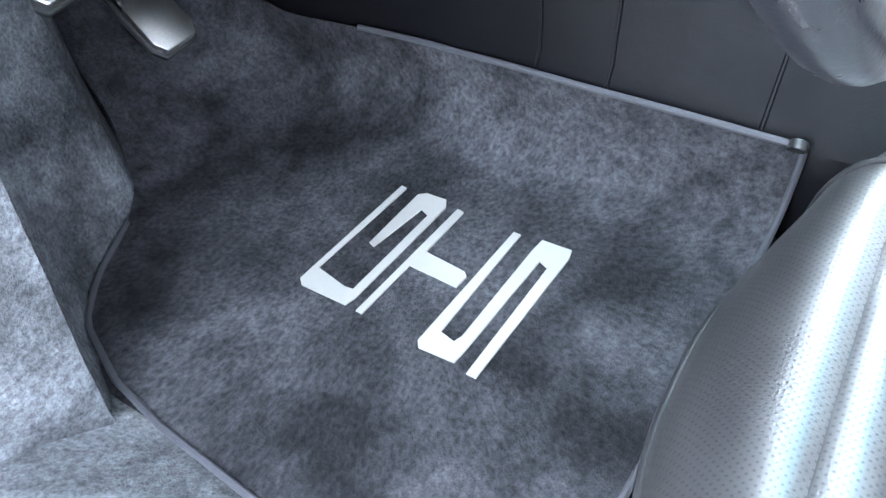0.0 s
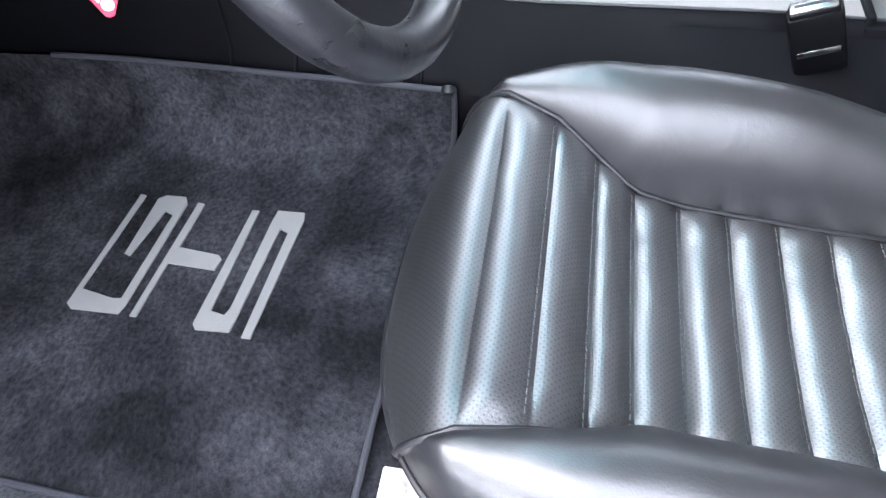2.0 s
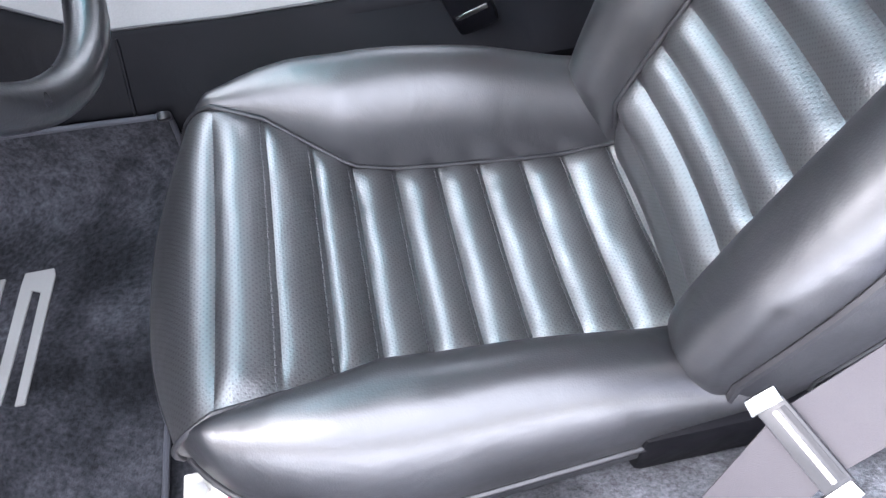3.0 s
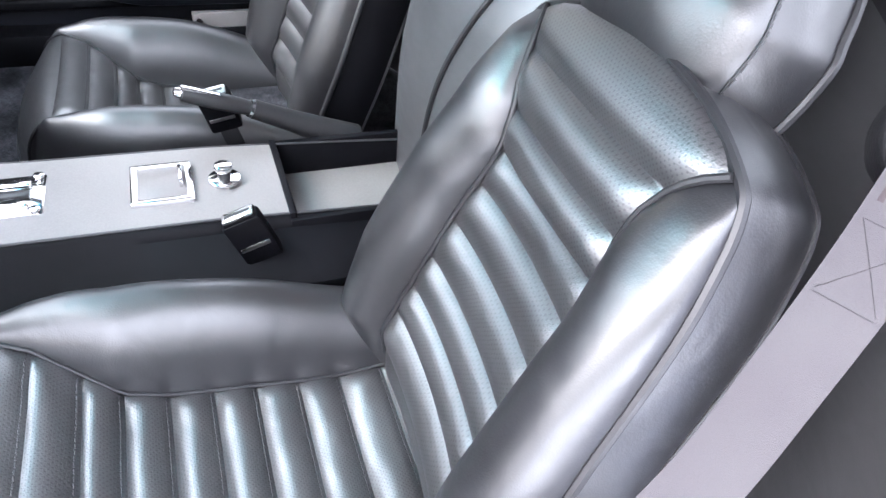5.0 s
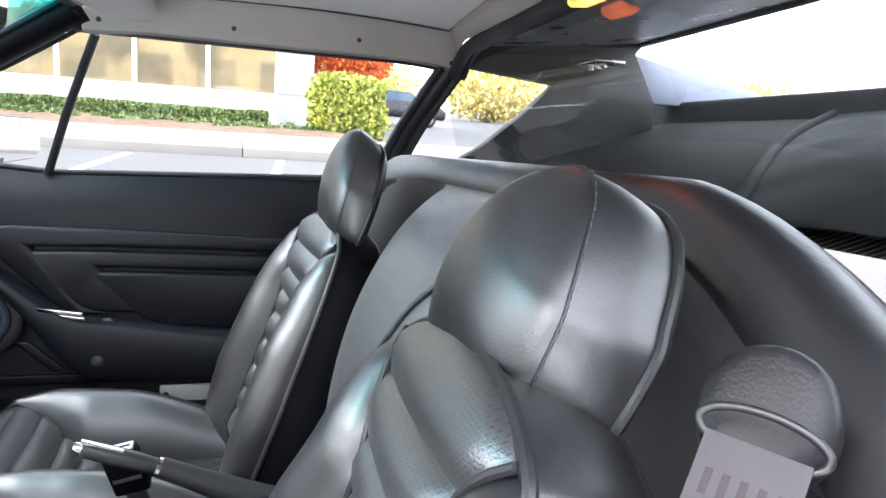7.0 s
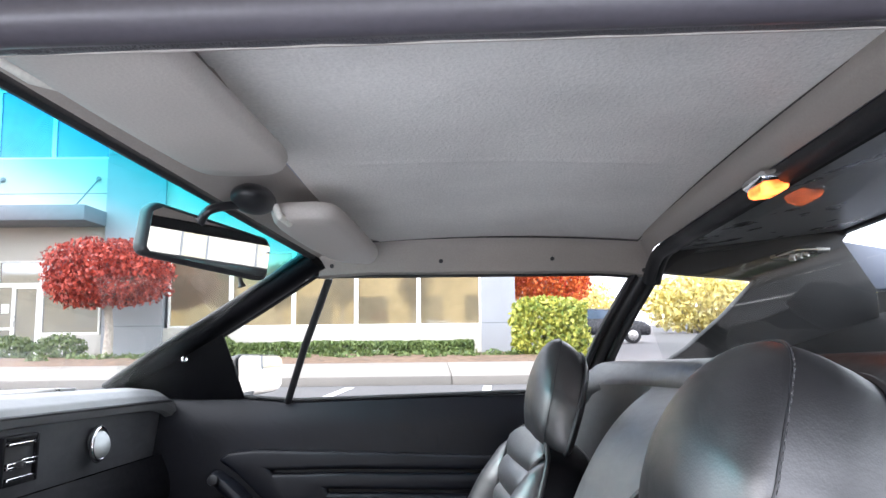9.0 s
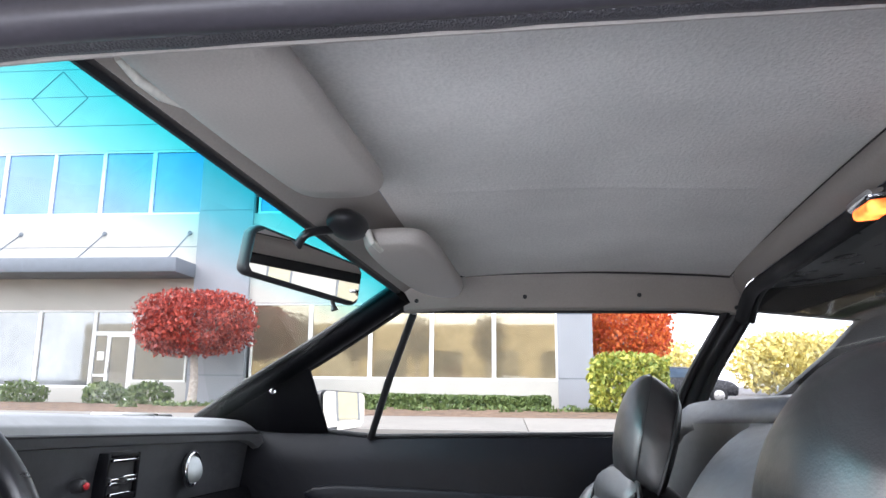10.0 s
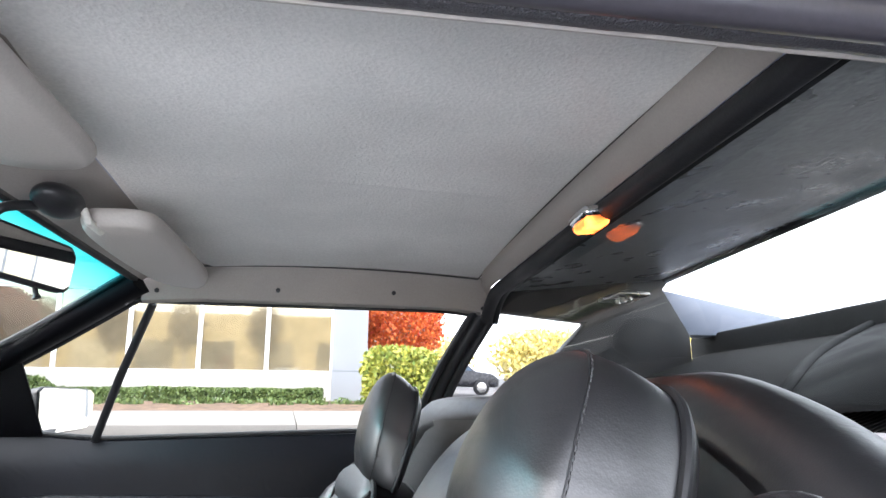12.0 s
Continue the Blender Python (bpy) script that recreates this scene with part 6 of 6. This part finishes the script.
LIME_LEAF = leaves("yellow_green_leaves", (0.14, 0.20, 0.03), (0.42, 0.40, 0.06))
GOLD_LEAF = leaves("golden_leaves", (0.52, 0.40, 0.08), (0.78, 0.70, 0.30))
BLACKPAINT = surface("black_car_paint", (0.02, 0.02, 0.025), 0.25, vary=0.1, bump=0.02)

solo("ground", sheet(lambda u, v: (-300 + 900 * u, -500 + 1000 * v, -0.001 * 0), 60, 60), ASPHALT, "grey asphalt car park", "ground", (0, 0, 0), kind="structure", outdoors=True)
for k, y in enumerate((-6.4, -4.5, -2.6, -0.65, 1.25, 3.2, 5.1, 7.0, 8.9)):
    solo("parking_line", prism([(5.0, y + 0.10), (8.9, y - 0.30), (8.9, y - 0.19), (5.0, y + 0.21)], 0.004, lambda a, b, c: Vector((a, b, 0.002 + c))), LINE, "white painted parking line on asphalt", "parking line", (7, y, 0), "parking lines", "structure", True)
kerb = thing("pavement", "pale concrete pavement with a kerb", "pavement", (11, 0, 0), kind="structure", outdoors=True)
for j in range(22):
    y = -40 + j * 3.6
    part("kerb_stone", box((9.2, y, -0.1), (9.36, y + 3.59, 0.13), 0.015), CONCRETE, kerb)
    for i in range(1):
        part("slab", box((9.37, y, -0.1), (12.9, y + 3.59, 0.135), 0.01), CONCRETE, kerb)
solo("planting_bed", sheet(lambda u, v: (12.9 + 5.2 * u, -2.7 + 22 * v, 0.12 + 0.06 * math.sin(math.pi * u) + 0.03 * noise.noise(Vector((u * 20, v * 60, 0)))), 40, 100), MULCH, "brown mulch bed before the building", "planting bed", (15, 3, 0.1), kind="structure", outdoors=True)


def foliage(points, size, seed, squash=0.6):
    """Small leaf cards, each two triangles bent along its rib."""
    rnd = random.Random(seed)
    verts, faces = [], []
    for c in points:
        q = Euler((rnd.uniform(0, 6.3), rnd.uniform(0, 6.3), rnd.uniform(0, 6.3))).to_matrix()
        s = size * rnd.uniform(0.6, 1.3)
        k = len(verts)
        for a, b, h in ((-1, 0, 0), (0, -squash, 0.15), (1, 0, 0), (0, squash, 0.15)):
            verts.append(Vector(c) + q @ Vector((a * s, b * s, h * s)))
        faces += [(k, k + 1, k + 2), (k, k + 2, k + 3)]
    me_bm = bmesh.new()
    me = bpy.data.meshes.new("t")
    me.from_pydata([tuple(v) for v in verts], [], faces)
    me_bm.from_mesh(me)
    bpy.data.meshes.remove(me)
    return me_bm


def blob(c, r, n, seed, power=2.4, skin=0.55):
    """Leaf places in an uneven rounded crown, denser to the outside."""
    rnd = random.Random(seed)
    out = []
    while len(out) < n:
        d = Vector((rnd.gauss(0, 1), rnd.gauss(0, 1), rnd.gauss(0, 1))).normalized()
        k = (abs(d.x) ** power + abs(d.y) ** power + abs(d.z) ** power) ** (-1 / power)
        bump = 1 + 0.12 * noise.noise(d * 2.3 + Vector((seed, 0, 0))) + 0.10 * noise.noise(d * 6 + Vector((0, seed, 0)))
        t = (skin + (1 - skin) * rnd.random() ** 0.6) * k * bump
        if noise.noise(d * 5 + Vector((seed * 3, 1, 2))) < -0.32 and rnd.random() < 0.7:
            continue
        out.append(Vector(c) + Vector((d.x * r[0], d.y * r[1], d.z * r[2])) * t)
    return out


def tree(c, r, mat, seed, n, trunk_r, label, leaf=0.06, name="tree", power=3.2, skin=0.45):
    t = thing(name, label, "tree", (c[0], c[1], 0), outdoors=True)
    rnd = random.Random(seed)
    zb = c[2] - r[2] * 0.7
    pts = spline([(c[0], c[1], 0), (c[0] + 0.03, c[1] - 0.02, zb * 0.5), (c[0] - 0.02, c[1] + 0.03, zb)], 5)
    part("trunk", tube(pts, [trunk_r * (1.25 - 0.45 * k / (len(pts) - 1)) for k in range(len(pts))], 10), BARK, t)
    for k in range(8):
        a = k * 0.785 + rnd.uniform(-0.3, 0.3)
        e = Vector((c[0] + math.cos(a) * r[0] * 0.7, c[1] + math.sin(a) * r[1] * 0.7, c[2] + rnd.uniform(-0.1, 0.5) * r[2]))
        part("limb", tube(spline([pts[-2], Vector((c[0], c[1], zb)).lerp(e, 0.45) + Vector((0, 0, 0.08)), e], 5), [trunk_r * 0.55 * (1 - 0.8 * i / 10) for i in range(11)], 7), BARK, t)
    part("crown", foliage(blob(c, r, n, seed, power, skin), leaf, seed + 1), mat, t)
    return t


tree((16.3, 7.80, 2.22), (1.1, 1.45, 0.82), RED_LEAF, 3, 13000, 0.10, "clipped red-leaved tree before the storefront", 0.05)
tree((20.5, -3.75, 2.35), (1.4, 1.2, 0.95), ORANGE_LEAF, 5, 11000, 0.10, "clipped orange-red tree behind the large shrub", 0.055)
shrub = thing("large_shrub", "tall clipped yellow-green shrub at the building's corner", "shrub", (15.6, -2.9, 0), outdoors=True)
part("foliage", foliage(blob((15.6, -2.88, 0.72), (0.8, 0.85, 0.75), 7000, 7, 5, 0.6), 0.06, 8), LIME_LEAF, shrub)
part("stem", tube([(15.6, -2.9, 0), (15.6, -2.9, 0.6)], 0.05, 8), BARK, shrub)
hedge = thing("hedge", "low clipped green hedge along the wall", "hedge", (16.9, 2.5, 0), kind="stuff", outdoors=True)
rh = random.Random(11)
hp = []
for k in range(16000):
    y = rh.uniform(-1.15, 6.6)
    f = rh.random()
    z, x = (rh.uniform(0.1, 0.42), 16.5 + rh.uniform(-0.05, 0.08)) if f < 0.6 else (0.42 + rh.uniform(-0.05, 0.05), rh.uniform(16.5, 17.2))
    w = 0.04 * noise.noise(Vector((y * 2.2, z * 3, 4)))
    hp.append((x - w, y, z + w))
part("foliage", foliage(hp, 0.045, 12), HEDGE_LEAF, hedge)
for k in range(26):
    y = -1.9 + 0.42 * k + rh.uniform(-0.1, 0.1)
    s = solo("ground_plant", foliage(blob((15.0 + rh.uniform(-0.6, 0.8), y, 0.16), (0.22, 0.25, 0.14), 160, 40 + k, 2.2, 0.2), 0.05, 60 + k), HEDGE_LEAF, "small green ground plant in the mulch", "plant", (15, y, 0.12), "ground plants", "", True)
for k, (x, y, rr) in enumerate(((16.6, 10.3, 0.42), (16.6, 9.1, 0.5), (16.7, 12.6, 0.5), (16.6, 5.3, 0.4))):
    solo("round_shrub", foliage(blob((x, y, 0.35), (rr, rr * 1.25, 0.38), 1500, 80 + k, 2.3, 0.5), 0.05, 90 + k), HEDGE_LEAF, "low rounded dark green shrub by the wall", "shrub", (x, y, 0), "round shrubs", "", True)

# ---- office building ----
X = 18.0
bld = thing("office_building", "two-storey white and grey office building with blue windows and a canopy", "building", (X, 5, 0), outdoors=True)
T = 0.35


def wall(y0, y1, z0, z1, mat, x=X, t=T, label=""):
    return part("wall", box((x, y0, z0), (x + t, y1, z1)), mat, bld, label)


R_END, COL, P0, P1 = -2.36, -1.44, 7.12, 8.72
UP0, UP1, ROOFZ = 5.52, 7.48, 10.75
# ground floor right of the grey pier
wall(COL, P0, 0, 0.86, STUCCO)
wall(COL, P0, 2.92, UP0, STUCCO)
wall(COL, P0, UP1, ROOFZ, STUCCO)
wall(R_END, COL, 0, ROOFZ, GREYWALL, X - 0.08, T + 0.08, "grey stucco pier")
wall(P0, P1, 0, ROOFZ, GREYWALL, X - 0.10, T + 0.10, "grey stucco pier")
wall(P1, 24, UP1, ROOFZ, STUCCO)
wall(P1, 24, 2.72, UP0, STUCCO)
wall(P1, 10.42, 0, 0.72, STUCCO)
wall(11.62, 24, 0, 0.55, STUCCO)
for z in (0.92, 2.62, 5.6, 7.6, 9.2):
    part("joint", box((X - 0.104, P0 - 0.004, z - 0.012), (X - 0.09, P1 + 0.004, z + 0.012)), CANOPY, bld)
    part("joint", box((X - 0.084, R_END - 0.004, z - 0.012), (X - 0.07, COL + 0.004, z + 0.012)), CANOPY, bld)
for z in (8.3, 9.25, 10.15, 4.55):
    part("joint", box((X - 0.003, P1, z - 0.012), (X + 0.02, 24, z + 0.012)), CANOPY, bld)
part("parapet_cap", box((X - 0.12, R_END, ROOFZ), (X + 0.5, 24, ROOFZ + 0.14), 0.02), CANOPY, bld)
part("roof", box((X + 0.3, R_END, ROOFZ - 0.3), (X + 14, 24, ROOFZ - 0.05)), CONCRETE, bld)
wall(R_END, R_END + 0.3, 0, ROOFZ, GREYWALL, X + T, 13.5)
part("inner_wall", box((X + 0.9, R_END + 0.3, 0), (X + 1.0, 24, ROOFZ)), CANOPY, bld, "dim interior")
for (a, b), (c, d) in (((12.6, 9.2), (13.5, 10.1)), ((13.5, 10.1), (14.4, 9.2)), ((14.4, 9.2), (13.5, 8.3)), ((13.5, 8.3), (12.6, 9.2))):
    part("diamond_groove", tube([(X - 0.002, a, b), (X - 0.002, c, d)], 0.014, 6), CANOPY, bld)


def window(y0, y1, z0, z1, glass, fr=0.055):
    w = part("window", join(box((X + 0.02, y0, z0), (X + 0.14, y0 + fr, z1)), box((X + 0.02, y1 - fr, z0), (X + 0.14, y1, z1)), box((X + 0.02, y0 + fr, z0), (X + 0.14, y1 - fr, z0 + fr)), box((X + 0.02, y0 + fr, z1 - fr), (X + 0.14, y1 - fr, z1))), WHITE, bld, "white framed window")
    part("pane", box((X + 0.07, y0 + fr, z0 + fr), (X + 0.085, y1 - fr, z1 - fr)), glass, w)
    return w


M = 1.69
y = COL
while y < P0 - 0.2:
    window(y, min(y + M, P0), 0.86, 2.92, WARMGLASS)
    window(y, min(y + M, P0), UP0, UP1, BLUEGLASS)
    y += M
y = P1
while y < 23:
    window(y, y + 1.56, UP0, UP1, BLUEGLASS)
    y += 1.56
window(P1 + 0.1, 10.42, 0.72, 2.72, PALEGLASS)
window(10.42, 11.62, 2.06, 2.72, PALEGLASS)
for y0, y1 in ((11.62, 13.3), (13.3, 15.0), (15.0, 16.7)):
    window(y0, y1, 0.55, 2.72, PALEGLASS)
dr = part("entrance_door", join(box((X + 0.02, 10.42, 0), (X + 0.12, 10.54, 2.06)), box((X + 0.02, 11.10, 0), (X + 0.12, 11.20, 2.06)), box((X + 0.02, 10.54, 1.96), (X + 0.12, 11.10, 2.06)), box((X + 0.02, 10.54, 0), (X + 0.12, 11.10, 0.2))), WHITE, bld, "white framed glass door")
part("door_pane", box((X + 0.06, 10.54, 0.2), (X + 0.075, 11.10, 1.96)), PALEGLASS, dr)
part("pull_handle", tube([(X - 0.03, 11.08, 0.9), (X - 0.03, 11.08, 1.25)], 0.015, 8), STEEL, dr)
sl = part("side_light", join(box((X + 0.02, 11.20, 0.85), (X + 0.12, 11.62, 0.92)), box((X + 0.02, 11.56, 0), (X + 0.12, 11.62, 2.06)), box((X + 0.02, 11.20, 2.0), (X + 0.12, 11.62, 2.06))), WHITE, bld)
part("side_pane", box((X + 0.06, 11.20, 0), (X + 0.075, 11.56, 2.0)), PALEGLASS, sl)
part("notice", box((X + 0.050, 11.28, 1.30), (X + 0.056, 11.48, 1.55)), WHITE, sl, "white paper notice")
cp = part("canopy", box((X - 1.3, 8.70, 3.62), (X, 24, 4.02), 0.02), CANOPY, bld, "flat grey metal canopy")
for yy in (9.0, 11.6, 14.2):
    part("tie_rod", tube([(X - 1.15, yy, 4.03), (X, yy, 4.95)], 0.022, 8), CANOPY, cp)
    part("tie_plate", disc((X - 0.01, yy, 4.95), (1, 0, 0), 0.07, 0.03, 16), CANOPY, cp)

# ---- far things ----
car2 = thing("parked_suv", "dark parked car beyond the shrub", "car", (30, -7.2, 0), outdoors=True)
side = [(-2.2, 0.35), (-2.25, 0.75), (-1.9, 0.98), (-1.1, 1.08), (-0.55, 1.52), (1.1, 1.58), (1.9, 1.1), (2.15, 0.9), (2.2, 0.4)]
part("body", prism(side, 1.8, lambda a, b, c: Vector((30 + c, -7.6 + a, b)), 0.12, 3), BLACKPAINT, car2)
part("side_windows", prism([(-0.95, 1.1), (-0.5, 1.45), (1.0, 1.5), (1.6, 1.1)], 0.02, lambda a, b, c: Vector((29.985 + c, -7.6 + a, b))), BLUEGLASS, car2)
for a in (-1.35, 1.4):
    w = part("wheel", disc((29.98, -7.6 + a, 0.36), (1, 0, 0), 0.36, 0.22, 28, 0.03), RUBBER, car2)
    part("rim", disc((29.87, -7.6 + a, 0.36), (1, 0, 0), 0.23, 0.03, 20, 0.01), STEEL, w)
for k, (x, y, h, r) in enumerate(((62, -24, 5.0, 5), (70, -34, 6.0, 6), (58, -42, 5.5, 6), (66, -56, 6.5, 7), (46, -64, 6, 7), (34, -72, 5, 6), (14, -80, 6, 7), (80, -16, 5.5, 6))):
    tree((x, y, h * 0.55), (r * 0.8, r, h * 0.55), GOLD_LEAF, 120 + k, 5000, 0.25, "golden autumn tree beyond the car park", 0.24, "far_tree", 2.2, 0.3)
for k, (x, y) in enumerate(((36.8, -30), (31.4, -30), (38, -46))):
    lp = thing("street_lamp", "thin grey street lamp beyond the car park", "street lamp", (x, y, 0), "street lamps", outdoors=True)
    part("pole", tube([(x, y, 0), (x, y, 10)], 0.07, 8), STEEL, lp)
    part("arm", tube([(x, y, 10), (x - 0.8, y, 10.2)], 0.05, 8), STEEL, lp)
far = thing("far_building", "low pale building with dark louvres beyond the corner", "building", (45, -4, 0), outdoors=True)
part("wall", box((44, -9.2, 0), (56, 6, 7)), STUCCO, far)
for k in range(5):
    part("louvre", box((43.9, -6.8, 3.4 + 0.75 * k), (44.02, -4.0, 3.85 + 0.75 * k)), CANOPY, far)
# across the car park, seen in glass and mirrors
opp = thing("opposite_building", "beige building across the car park, seen in reflections", "building", (-26, 4, 0), outdoors=True)
GOLDGLASS = surface("sunlit_window_glass", (0.50, 0.46, 0.33), 0.2, metal=0.1, vary=0.1, scale=0.6, grain=5, bump=0.02)
BEIGE = surface("beige_stucco", (0.62, 0.49, 0.27), 0.9, vary=0.08, scale=0.5, grain=20, bump=0.2)
part("wall", box((-30, -30, 0), (-26, 40, 6)), BEIGE, opp)
for k in range(12):
    part("window", box((-26.02, -26 + 5 * k, 1.2), (-25.96, -23 + 5 * k, 3.6)), WARMGLASS, opp)
BROWN_LEAF = leaves("brown_leaves", (0.07, 0.05, 0.025), (0.26, 0.17, 0.06))
for k, yy in enumerate((-14, -5, 1.2, 6.5, 11.0, 15.5)):
    tree((-14, yy, 4.0), (1.1, 1.3, 1.7), BROWN_LEAF, 150 + k, 1800, 0.13, "half-bare brown autumn tree across the car park", 0.12, "far_tree", 2.2, 0.2)
back = thing("rear_building", "cream office building behind the car, seen in the door mirror", "building", (8, -30, 0), outdoors=True)
part("wall", box((0.5, -34, 0), (16, -28, 6.5)), STUCCO, back)
for k in range(5):
    w = part("window", box((1.6 + 3 * k, -28.02, 1.1), (2.5 + 3 * k, -27.96, 2.9)), GOLDGLASS, back)
    part("window_frame", box((1.52 + 3 * k, -28.05, 1.02), (1.6 + 3 * k, -27.95, 2.98)), CANOPY, w)
    part("window_frame", box((2.5 + 3 * k, -28.05, 1.02), (2.58 + 3 * k, -27.95, 2.98)), CANOPY, w)
part("eaves", box((0.3, -28.6, 4.6), (16.2, -27.4, 5.0)), CANOPY, back)
